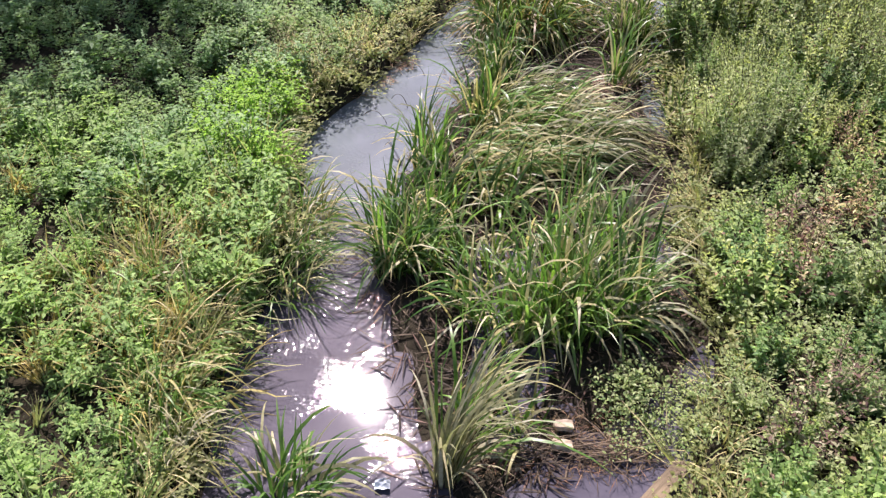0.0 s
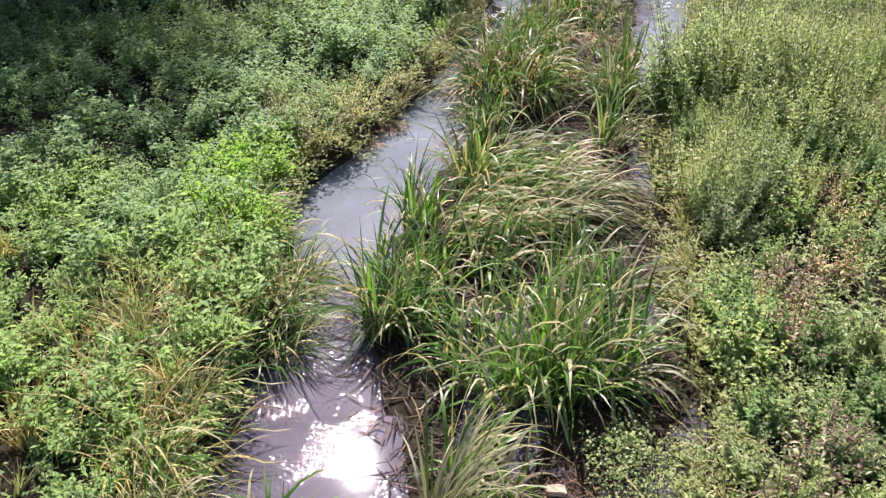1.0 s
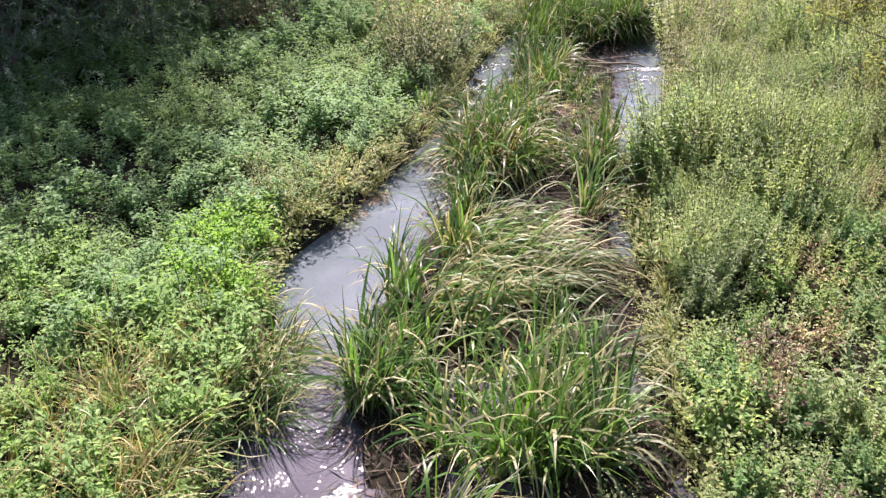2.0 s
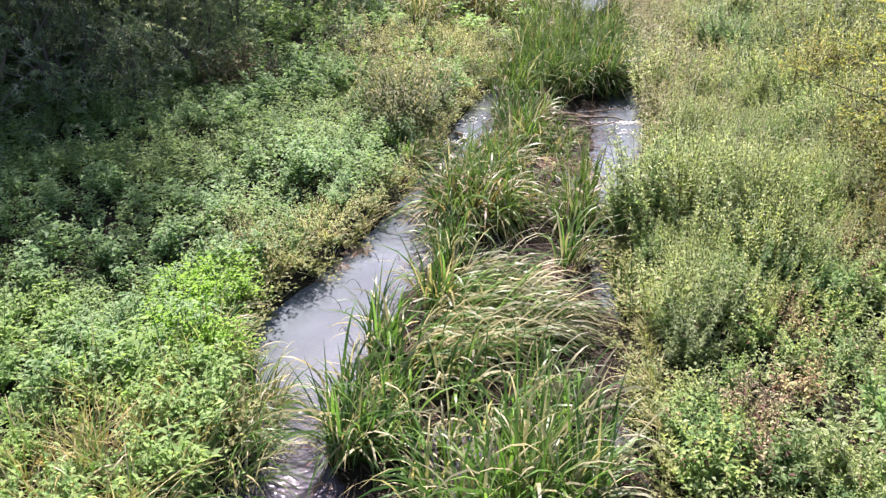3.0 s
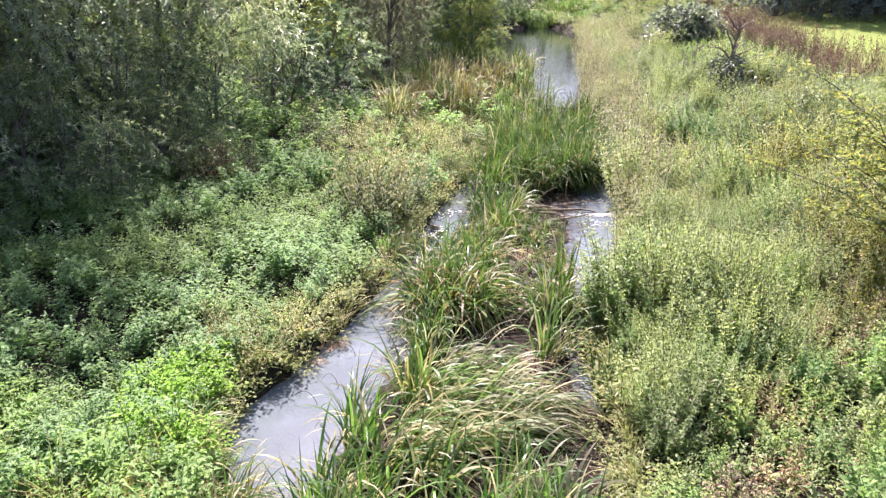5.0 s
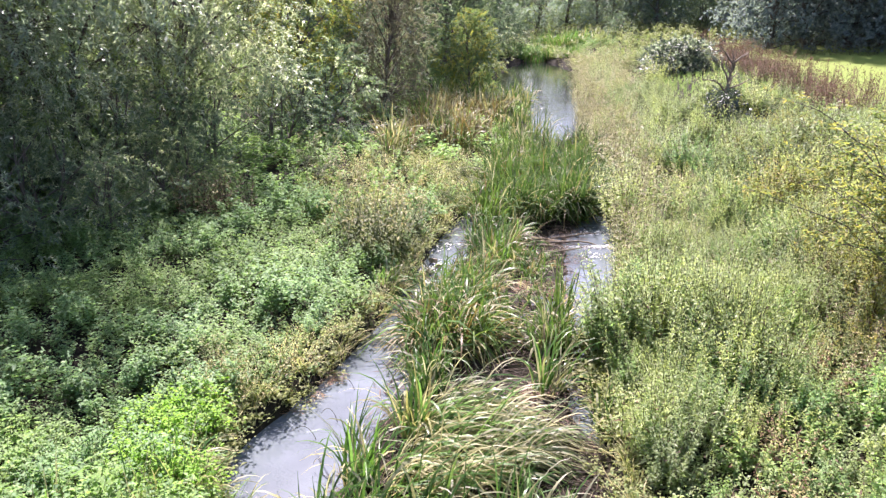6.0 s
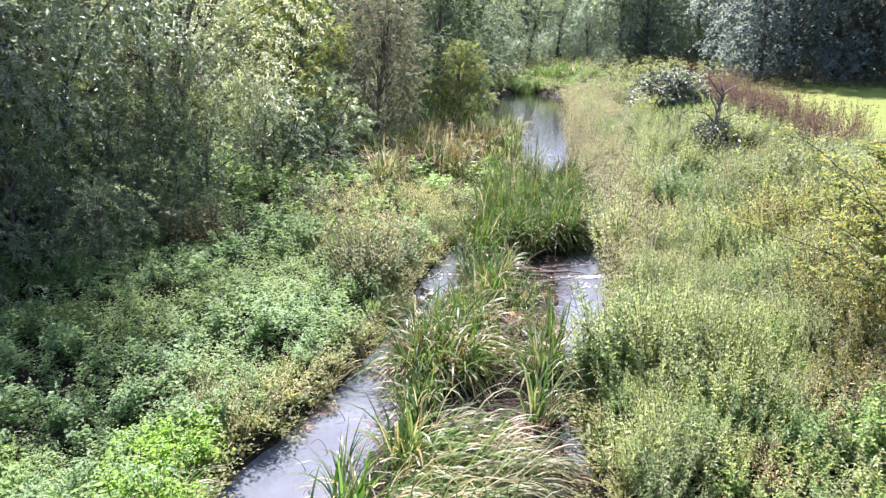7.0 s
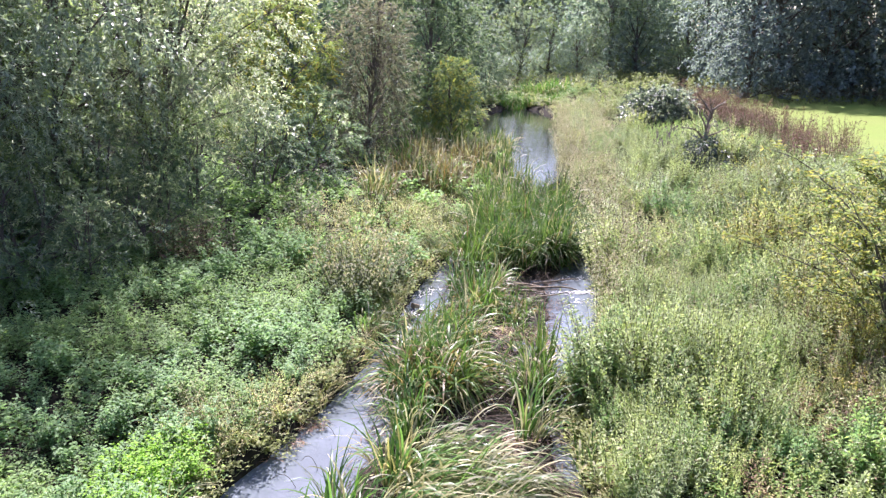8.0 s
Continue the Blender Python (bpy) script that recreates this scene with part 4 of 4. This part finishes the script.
# ---------------------------------------------------------------- trees
def spray(rng, length, leaf, width, count, droop=0.3):
    f = np.sort(rng.uniform(0.05, 1, count))
    base = np.stack([f * length, np.zeros(count), -droop * length * f ** 2], 1)
    a = np.arange(count) * 2.4 + rng.uniform(0, 6)
    way = np.stack([0.6 + 0.3 * rng.normal(size=count), np.cos(a), np.sin(a) * 0.7 - droop], 1)
    s = rng.uniform(0.7, 1.2, count)
    return leaves_of(base, way, leaf * s, width * s, rng)


def tree(rng, name, label, height, spread, lobes, sprays, leaf, mats, low=0.2, trunks=1, radius=0.16, droop=0.3, length=0.7, count=22, squash=0.8, slim=0.5, group="", category="tree"):
    """Tapered trunk, limbs out to uneven lobes of the crown, and leaf sprays on twigs in each lobe."""
    ob = thing(name, (0, 0, 0), label, category, group)
    forks = []
    for k in range(trunks):
        lean = rng.normal(size=2) * (0.05 if trunks == 1 else 0.22)
        f = np.linspace(0, 1, 9)[:, None]
        base = np.array([*(rng.normal(size=2) * (0.25 if trunks > 1 else 0)), 0])
        line = base + np.concatenate([lean[None] * height * f + 0.06 * np.sin(f * 5 + rng.uniform(0, 6)), f * height * 0.88], 1)
        forks.append(line)
        v, q = tube(line, radius / math.sqrt(trunks) * (1.15 - f[:, 0]) ** 0.9 + 0.012, 8)
        mesh_object("trunk", v, q, [BARK], parent=ob, smooth=True)
    limbs, leaves, slots, twigs = [], [], [], []
    kinds = [spray(rng, length, leaf, leaf * w, count, droop) for w in (slim, slim * 1.2, slim * 0.9)]
    for k in range(lobes):
        f = low + (1 - low) * (k + rng.uniform()) / lobes
        reach = spread * (math.sin(math.pi * min(1, 0.18 + 0.82 * (f - low) / (1 - low) * 0.98)) ** 0.6) * rng.uniform(0.4, 1.05)
        a = k * 2.4 + rng.uniform(-0.6, 0.6)
        line = forks[k % len(forks)]
        start = line[min(8, max(0, int(f * 8 * 0.75)))]
        centre = np.array([reach * math.cos(a) + line[4][0], reach * math.sin(a) + line[4][1], f * height])
        mid = (start + centre) / 2 + np.array([0, 0, 0.12 * reach])
        u = np.linspace(0, 1, 6)[:, None]
        bez = start * (1 - u) ** 2 + 2 * mid * u * (1 - u) + centre * u ** 2
        limbs.append(tube(bez, np.linspace(radius * 0.35, 0.012, 6), 5))
        size = spread * rng.uniform(0.26, 0.48)
        n = max(4, int(sprays / lobes * (size / (spread * 0.37)) ** 2))
        d = unit(rng.normal(size=(n, 3)))
        p = centre + d * size * np.array([1, 1, squash]) * (0.3 + 0.7 * rng.uniform(size=(n, 1)) ** 0.6)
        p[:, 2] = np.maximum(p[:, 2], 0.25)
        out = unit(unit(p - centre) + 0.5 * unit(centre - line[5]) + 0.5 * rng.normal(size=(n, 3)))
        ya = unit(np.cross(np.array([0.05, 0, 1.0]), out))
        m = np.stack([out, ya, np.cross(out, ya)], 1)
        kq = np.stack(kinds)[np.arange(n) % 3].reshape(n, -1, 3)
        leaves.append((np.einsum("nki,nij->nkj", kq, m) + p[:, None]).reshape(-1, 4, 3))
        slots.append(np.repeat(rng.choice(len(mats), n, p=None if len(mats) == 1 else [0.75] + [0.25 / (len(mats) - 1)] * (len(mats) - 1)), count))
        for i in range(0, n, 5):
            twigs.append(tube(np.stack([centre, (centre + p[i]) / 2 + rng.normal(size=3) * 0.05, p[i] + out[i] * length * 0.5]), np.array([0.014, 0.009, 0.004]) * min(1, radius / 0.16), 3))
    v, q = stack(limbs)
    tagged(mesh_object("limb", v, q, [BARK], parent=ob, smooth=True), kind="stuff")
    v, q = stack(twigs)
    tagged(mesh_object("twig", v, q, [BARK], parent=ob), kind="stuff")
    v, q = loose(np.concatenate(leaves))
    tagged(mesh_object("crown", v, q, mats, np.concatenate(slots), parent=ob), kind="stuff")
    return ob


def set_out(rng, kinds, spots):
    """Places trees: (x, y, scale) each; the kinds themselves are the first ones."""
    for i, (x, y, s) in enumerate(spots):
        k = i % len(kinds)
        m = pose(x, y, float(ground_height(x, y)) - 0.08, rng.normal() * 2, rng.normal() * 2, rng.uniform(0, 360)) @ Matrix.Scale(s, 4)
        if i < len(kinds):
            kinds[k].matrix_basis = m
        else:
            copy_thing(kinds[k], m).scale = (s, s, s)


rng = np.random.default_rng(11)
willow = "grey-green willow with many leaning stems"
kinds = [tree(rng, "willow_tree", willow, 11, 4.6, 30, 2400, 0.155, mats, 0.27, 4, 0.17, 0.4, 0.9, 18, slim=0.3, group="willows on the bank") for mats in ([WILLOW, WILLOW, TREE_LIME], [WILLOW, HERB], [WILLOW, TREE_LIME])]
set_out(rng, kinds, [(-6.9, 29.4, 0.86), (-8.2, 24.0, 1.0), (-8.2, 38, 0.9), (-12.5, 33, 1.1), (-12.0, 24, 1.1), (-9.2, 19.9, 0.78)])
# mostly TREE_DARK leaves: the shade under the willows is put into their colour
kinds = [tree(rng, "willow_bush", "grey-green willow scrub, leaves coloured darker to stand for shade", 3.2, 2.0, 14, 320, 0.13, [TREE_DARK, WILLOW], 0.08, 4, 0.08, 0.35, 0.6, 18, slim=0.3, group="scrub under the willows", category="bush") for _ in range(3)]
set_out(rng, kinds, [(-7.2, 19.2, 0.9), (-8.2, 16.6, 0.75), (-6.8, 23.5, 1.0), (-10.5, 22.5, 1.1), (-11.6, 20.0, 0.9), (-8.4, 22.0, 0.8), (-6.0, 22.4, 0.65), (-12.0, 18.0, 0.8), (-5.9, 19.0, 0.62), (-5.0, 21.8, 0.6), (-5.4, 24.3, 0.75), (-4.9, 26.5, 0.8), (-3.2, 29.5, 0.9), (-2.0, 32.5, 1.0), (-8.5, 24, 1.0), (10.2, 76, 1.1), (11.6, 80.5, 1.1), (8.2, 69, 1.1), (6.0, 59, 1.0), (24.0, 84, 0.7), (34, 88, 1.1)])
set_out(rng, [tree(rng, "lime_green_tree", "slender light green tree with yellowing leaves", 10, 2.9, 24, 1500, 0.15, [TREE_LIME, YELLOW], 0.12, slim=0.45)], [(-2.7, 36.5, 0.72), (5.1, 43.5, 0.46)])
set_out(rng, [tree(rng, "brown_tree", "thin half-bare brownish tree", 10, 2.9, 36, 1500, 0.12, [TREE_BROWN, TREE_BROWN, WILLOW], 0.06, slim=0.36)], [(0.5, 38.5, 0.68)])
kinds = [tree(rng, "bank_tree", "dark green tree on the stream bank", 12, 3.6, 22, 700, 0.22, [TREE_DARK], 0.05, 1, 0.2, 0.3, 1.0, 16, group="trees behind the stream") for _ in range(3)]
set_out(rng, kinds, [(4.6, 55, 0.85), (1.6, 50, 0.95), (-3.5, 48, 1.1), (-9, 48, 1.1), (6.8, 66, 0.9), (3, 62, 1.1), (10.5, 82, 1.0), (6.0, 57, 0.45), (7.4, 62, 0.5)])
kinds = [tree(rng, "far_tree", "tall dark tree at the far edge of the meadow", 15, 4.6, 26, 640, 0.34, [FAR_HAZY_LEAF], 0.03, 1, 0.25, 0.25, 1.4, 13, slim=0.55, group="trees round the meadow") for _ in range(4)]
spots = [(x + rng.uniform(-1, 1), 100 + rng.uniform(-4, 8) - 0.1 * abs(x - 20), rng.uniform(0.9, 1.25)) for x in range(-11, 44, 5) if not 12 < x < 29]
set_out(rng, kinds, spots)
kinds = [tree(rng, "wood_edge_tree", "very dark leafy tree at the edge of the meadow", 15, 4.6, 30, 620, 0.33, [WOOD_HAZY_LEAF], 0.03, 1, 0.25, 0.25, 1.4, 12, slim=0.6, group="trees along the meadow") for _ in range(3)]
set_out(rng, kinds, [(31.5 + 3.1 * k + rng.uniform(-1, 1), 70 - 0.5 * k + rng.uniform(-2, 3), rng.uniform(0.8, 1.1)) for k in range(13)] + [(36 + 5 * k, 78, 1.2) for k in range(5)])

set_out(rng, [tree(rng, "silver_tree", "pale silvery green tree at the head of the pool", 10, 3.6, 22, 700, 0.24, [FAR_HAZY_LEAF, TREE_LIME], 0.03, 1, 0.2, 0.3, 1.2, 12, slim=0.4, group="pale trees") for _ in range(2)],
        [(14.0, 97, 0.9), (27.5, 99, 0.7), (18.5, 98, 0.9), (22.5, 101, 0.85), (25.0, 96, 0.6), (31, 94, 0.95), (35.5, 90, 0.9), (9.2, 84, 0.6)])


def build_far_wood():
    n = 40000
    x, y = rng.uniform(-90, 130, n), rng.uniform(110, 122, n)
    top = 13 + 8 * vnoise(x, y * 0.2, 7, 41) - 15 * np.exp(-((x - 23.0) / 7.5) ** 4)
    p = np.stack([x, y, 0.5 + np.maximum(top, 2.5) * rng.uniform(size=n) ** 0.8], 1)
    v, q = loose(leaves_of(p, rng.normal(size=(n, 3)), rng.uniform(0.6, 1.2, n), 0.6, rng))
    tagged(mesh_object("far_woods", v, q, [FAR_HAZY_LEAF]), "dense dark green woods behind the meadow", "woods", kind="stuff")
    n = 24000
    x, y = rng.uniform(15, 80, n), rng.uniform(200, 212, n)
    top = 14.5 + 3 * vnoise(x, y * 0.2, 6, 12)
    p = np.stack([x, y, 0.5 + top * rng.uniform(size=n) ** 0.8], 1)
    v, q = loose(leaves_of(p, rng.normal(size=(n, 3)), rng.uniform(0.8, 1.6, n), 0.9, rng))
    tagged(mesh_object("distant_woods", v, q, [WILLOW]), "pale distant woods seen between nearer trees", "woods", kind="stuff")


build_far_wood()

# ---------------------------------------------------------------- single shrubs, dead wood and flotsam
rng = np.random.default_rng(21)


def cane_shrub(x, y):
    """Long canes arching out of one root over the bank, with yellowing leaves along their outer ends."""
    ob = thing("yellowing_shrub", (x, y, float(ground_height(x, y)) - 0.05), "tall sparse shrub of arching canes with yellow-green autumn leaves", "shrub")
    leaves, slots, twigs = [], [], []
    f = np.linspace(0, 1, 10)[:, None]
    for k in range(21):
        a = math.pi + rng.normal() * 1.0
        out, h = rng.uniform(0.6, 3.7), rng.uniform(1.2, 4.2)
        end = np.array([math.cos(a) * out, math.sin(a) * out, h])
        mid = np.array([end[0] * 0.25, end[1] * 0.25, h * rng.uniform(0.75, 1.1)])
        line = 2 * f * (1 - f) * mid + f ** 2 * end + 0.05 * rng.normal(size=(10, 3)) * f
        v, q = tube(line, np.linspace(0.02, 0.004, 10), 6)
        mesh_object("cane", v, q, [BARK], parent=ob, smooth=True)
        for m in range(18):
            u = rng.uniform(0.3, 1.0)
            i = min(8, int(u * 9))
            start = line[i] + (line[i + 1] - line[i]) * (u * 9 - i)
            b = rng.uniform(0, 6.28)
            tip = start + np.array([math.cos(b), math.sin(b), rng.uniform(-0.2, 0.7)]) * rng.uniform(0.2, 0.6)
            twigs.append(tube(np.stack([start, (start + tip) / 2 + rng.normal(size=3) * 0.02, tip]), [0.006, 0.004, 0.002], 3))
            n = 13
            w = rng.uniform(0.15, 1.05, n)[:, None]
            c = rng.uniform(0, 6.28, n)
            way = np.stack([np.cos(c), np.sin(c), rng.normal(size=n) * 0.4], 1) + 0.7 * unit(tip - start)
            leaves.append(leaves_of(start + (tip - start) * w, way, 0.115 * rng.uniform(0.6, 1.2, n), 0.052, rng))
            slots.append(rng.choice(3, n, p=[0.45, 0.35, 0.2]))
    v, q = stack(twigs)
    tagged(mesh_object("twig", v, q, [BARK], parent=ob), kind="stuff")
    v, q = loose(np.concatenate(leaves))
    tagged(mesh_object("foliage", v, q, [YELLOW, TREE_LIME, OLIVE], np.concatenate(slots), parent=ob), kind="stuff")


cane_shrub(9.4, 13.3)
set_out(rng, [tree(rng, "silver_bush", "round dark bush with silvery leaves beside the pool", 1.9, 1.9, 26, 1000, 0.15, [IVY, WILLOW], 0.12, 4, 0.06, 0.2, 0.5, 14, slim=0.4, category="bush")], [(19.3, 55, 1.0)])
set_out(rng, [tree(rng, "ivy_bush", "small dark ivy bush at the foot of a dead tree", 1.4, 1.05, 14, 300, 0.11, [IVY], 0.05, 3, 0.05, 0.2, 0.35, 12, slim=0.7, category="bush")], [(14.9, 35.4, 0.85)])


def crooked(rng, start, way, length, radius, bends=6, wander=0.35):
    p, d, pts = np.array(start, float), unit(np.array(way, float)), []
    for k in range(bends + 1):
        pts.append(p.copy())
        p = p + d * length / bends
        d = unit(d + rng.normal(size=3) * wander)
    return np.array(pts), np.linspace(radius, radius * 0.3, bends + 1)


def dead_tree(x, y):
    ob = thing("dead_tree", (x, y, float(ground_height(x, y)) - 0.05), "small crooked dead tree with bare pale limbs", "tree")
    line, rad = crooked(rng, (0, 0, 0), (0.05, 0, 1), 2.4, 0.10, wander=0.12)
    v, q = tube(line, rad, 8)
    mesh_object("trunk", v, q, [DEADWOOD], parent=ob, smooth=True)
    for k in range(9):
        a = k * 0.9 + rng.uniform(-0.3, 0.3)
        b, r = crooked(rng, line[3 + k % 4], (1.1 * math.cos(a), 0.5 * math.sin(a), 0.9), rng.uniform(0.9, 1.5), 0.05)
        v, q = tube(b, r, 6)
        mesh_object("limb", v, q, [DEADWOOD], parent=ob, smooth=True)


dead_tree(14.9, 35.7)


def block(name, size, m, material, label, category, wear=0.012, cuts=3):
    """A worn block: bevelled, edges knocked uneven."""
    bm = bmesh.new()
    bmesh.ops.create_cube(bm, size=1.0)
    bmesh.ops.scale(bm, vec=size, verts=bm.verts)
    bmesh.ops.bevel(bm, geom=bm.edges[:], offset=min(size) * 0.12, segments=2, affect="EDGES")
    bmesh.ops.subdivide_edges(bm, edges=bm.edges[:], cuts=cuts, use_grid_fill=True)
    for v in bm.verts:
        v.co += Vector(noise.noise_vector(v.co * 18)) * wear
    me = bpy.data.meshes.new(name)
    bm.to_mesh(me)
    bm.free()
    me.materials.append(material)
    ob = new(name, me)
    ob.matrix_world = m
    return tagged(ob, label, category)


tagged(block("brick", (0.18, 0.1, 0.07), pose(1.17, 5.56, 0.10, 6, 8, 4), BRICK_FACE, "pale worn brick lying on drifted reeds", "brick"), group="bricks on the mud")
tagged(block("brick", (0.19, 0.1, 0.07), pose(1.13, 5.33, 0.09, -8, 4, -8), BRICK_FACE, "pale muddy brick lying on drifted reeds", "brick"), group="bricks on the mud")
block("stone", (0.14, 0.13, 0.12), pose(0.5, 5.26, 0.08, 10, 20, 30), STONE, "rounded tan stone in the flotsam", "stone", 0.02)
for x, y, s in [(0.28, 5.75, 0.07), (0.36, 6.0, 0.06), (1.6, 5.5, 0.06), (2.55, 5.62, 0.08), (2.2, 5.9, 0.05), (0.7, 5.1, 0.06), (1.2, 18.9, 0.16), (1.35, 19.2, 0.14), (1.15, 18.6, 0.18), (1.6, 19.6, 0.12), (1.5, 20.0, 0.14)]:
    tagged(block("stone", (s * 1.3, s, s * 0.8), pose(x, y, max(0.02, float(ground_height(x, y))) + s * 0.2, 10 * s, 20, 300 * s), STONE, "small grey-brown stone at the water's edge", "stone", 0.012, 2), group="stones by the water")
block("board", (0.17, 0.72, 0.035), pose(2.0, 4.84, 0.13, -4, -8, -42), PLANK, "old grey-brown wooden board stranded at the bank", "board", 0.006, 3)
block("board", (0.09, 0.8, 0.05), pose(2.16, 4.76, 0.07, -3, 10, -36), PLANK, "narrow dark wet board beside the bank", "board", 0.006, 3)


def flotsam():
    pieces = []
    for k in range(130):
        x, y = rng.uniform(0.3, 1.95), rng.normal(5.2, 0.1)
        y += 0.06 * x
        a = rng.normal(0.1, 0.16 if k % 3 else 0.9)
        l = rng.uniform(0.2, 0.75)
        line, rad = crooked(rng, (x - l / 2 * math.cos(a), y - l / 2 * math.sin(a), 0.03 + 0.07 * rng.uniform()), (math.cos(a), math.sin(a), rng.normal() * 0.06), l, rng.uniform(0.003, 0.011), 4, 0.16)
        line[:, 2] = np.maximum(line[:, 2], 0.015)
        pieces.append(tube(line, rad, 4))
    v, q = stack(pieces)
    tagged(mesh_object("flotsam", v, q, [DRIFT]), "raft of brown dead reed stems and twigs", "flotsam", kind="stuff")


DRIFT = solid_material("drift_stem", [(0.3, (0.07, 0.052, 0.035)), (0.7, (0.23, 0.175, 0.12))], 6.0, 0.8, 0.3)
flotsam()
x, y = field(rng, 150, 0.2, 2.0, 5.05, 5.75, lambda x, y: step(0.35, 0.6, vnoise(x, y, 0.35, 61)))
scatter("flotsam_leaves", litter, x, y, 0.45, [DEAD, RUST], rng, "brown and tan dead leaves caught in the flotsam", "litter", z=np.maximum(ground_height(x, y), 0) + 0.05)


def stick(x, y, length, radius, turn, lift, label, material=None):
    line, rad = crooked(rng, (0, 0, 0), (math.cos(turn), math.sin(turn), lift), length, radius, 7, 0.08)
    v, q = tube(line, rad, 7)
    ob = mesh_object("log", v, q, [material or DEADWOOD], smooth=True)
    ob.location = (x, y, max(float(ground_height(x, y)), 0.0) + radius * 0.5)
    tagged(ob, label, "log", "dead branches on the mud")


for x, y, l, r, a in [(4.1, 21.6, 1.9, 0.05, -0.25), (4.3, 21.2, 1.6, 0.04, -0.1), (3.9, 22.1, 1.5, 0.06, -0.5), (4.8, 21.9, 1.3, 0.035, 0.2), (4.2, 20.8, 1.4, 0.03, -0.3)]:
    stick(x, y, l, r, a, 0.03, "dark dead branch stranded on the mud")
for x, y, l, a in [(-5.4, 26.2, 1.8, 2.4), (-4.8, 25.8, 1.5, 0.9), (-6.0, 25.4, 2.0, 1.9), (-3.9, 25.2, 1.2, 0.4)]:
    stick(x, y, l, 0.035, a, 0.5, "bare fallen branch under the willows")

# tall dark leaves standing out of the water, and bent stems
reed_clump(rng, -0.35, 10.7, 14, 1.35, 0.1, (0.3, 0.15), 0.03, 0.0, 0.0, arch=0.3, toss=0.12, label="few tall dark reed leaves standing out of the water", single=4)
for x, y, a in [(-0.85, 11.6, 2.6), (-0.55, 12.1, 2.2), (-0.7, 10.6, 1.9), (-0.3, 13.2, 2.4)]:
    ob = thing("bent_stem", (x, y, -0.05), "thin bent reed stem rising from the stream", "reed", "bent stems in the water")
    f = np.linspace(0, 1, 8)[:, None]
    line = np.concatenate([math.cos(a) * 0.45 * f ** 1.5, math.sin(a) * 0.2 * f, 0.55 * f - 0.42 * f ** 3], 1)
    v, q = tube(line, np.linspace(0.006, 0.003, 8), 5)
    mesh_object("stem", v, q, [BARK], parent=ob, smooth=True)

# red-brown fallen leaves along the waterline
for x0, x1, y0, y1, d in ((-1.7, -0.4, 12.4, 13.8, 220), (2.4, 3.5, 11.7, 13.2, 170), (3.2, 4.3, 16.4, 18.4, 170)):
    x, y = field(rng, d, x0, x1, y0, y1, lambda x, y: ((np.abs(x - LEFT(y) - 0.02) < 0.2) | (x > 2)).astype(float) * step(0.4, 0.7, vnoise(x, y, 0.5, 15)))
    scatter("fallen_leaves", litter, x, y, 0.5, [FALLEN, PLUME], rng, "red-brown fallen leaves at the waterline", "leaves", z=np.maximum(ground_height(x, y), 0) + 0.03)

# broken white water where the stream drops over the mud
FOAM = solid_material("foam", [(0.3, (0.6, 0.61, 0.62)), (0.7, (0.82, 0.83, 0.84))], 30.0, 0.4, 0.4)


def foam(x, y, length, width, turn, n):
    a, b = rng.normal(size=n) * length / 2, rng.normal(size=n) * width / 2
    px, py = x + a * math.cos(turn) - b * math.sin(turn), y + a * math.sin(turn) + b * math.cos(turn)
    p = np.stack([px, py, 0.008 + 0.02 * rng.uniform(size=n)], 1)
    way = np.stack([math.cos(turn) + rng.normal(size=n) * 0.3, math.sin(turn) + rng.normal(size=n) * 0.3, rng.normal(size=n) * 0.15], 1)
    v, q = loose(leaves_of(p, way, rng.uniform(0.04, 0.13, n), rng.uniform(0.012, 0.03, n), rng, 0.3, 0))
    tagged(mesh_object("foam", v, q, [FOAM]), "white broken water over a small drop", "foam", kind="stuff")


foam(5.85, 21.05, 0.8, 0.14, 0.06, 300)
foam(5.75, 20.3, 0.6, 0.3, 0.1, 60)
foam(6.1, 22.4, 0.5, 0.3, 0.2, 50)
foam(1.4, 19.6, 0.5, 0.4, 0.9, 170)
foam(1.9, 21.2, 0.6, 0.3, 0.9, 70)


def stump(x, y):
    line, rad = crooked(rng, (0, 0, -0.1), (0.05, 0, 1), 0.85, 0.16, 4, 0.1)
    v, q = tube(line, rad * 1.1, 9)
    ob = mesh_object("stump", v, q, [BARK], smooth=True)
    ob.location = (x, y, float(ground_height(x, y)))
    tagged(ob, "dark rotten tree stump at the edge of the pool", "stump")


stump(12.75, 51.0)


def plastic_scrap(x, y):
    bm = bmesh.new()
    bmesh.ops.create_grid(bm, x_segments=8, y_segments=6, size=0.055)
    for v in bm.verts:
        v.co.z = 0.05 * noise.noise(v.co * 22) + 0.02
        v.co.x *= 1.3
    bmesh.ops.solidify(bm, geom=bm.faces[:], thickness=0.003)
    me = bpy.data.meshes.new("plastic_scrap")
    bm.to_mesh(me)
    bm.free()
    me.materials.append(PLASTIC)
    ob = new("plastic_scrap", me)
    ob.location = (x, y, 0.015)
    tagged(ob, "crumpled pale blue plastic scrap floating among the reeds", "litter")


PLASTIC = solid_material("pale_plastic", [(0.3, (0.3, 0.36, 0.42)), (0.7, (0.42, 0.48, 0.54))], 8.0, 0.35, 0.1)
plastic_scrap(-0.55, 4.92)
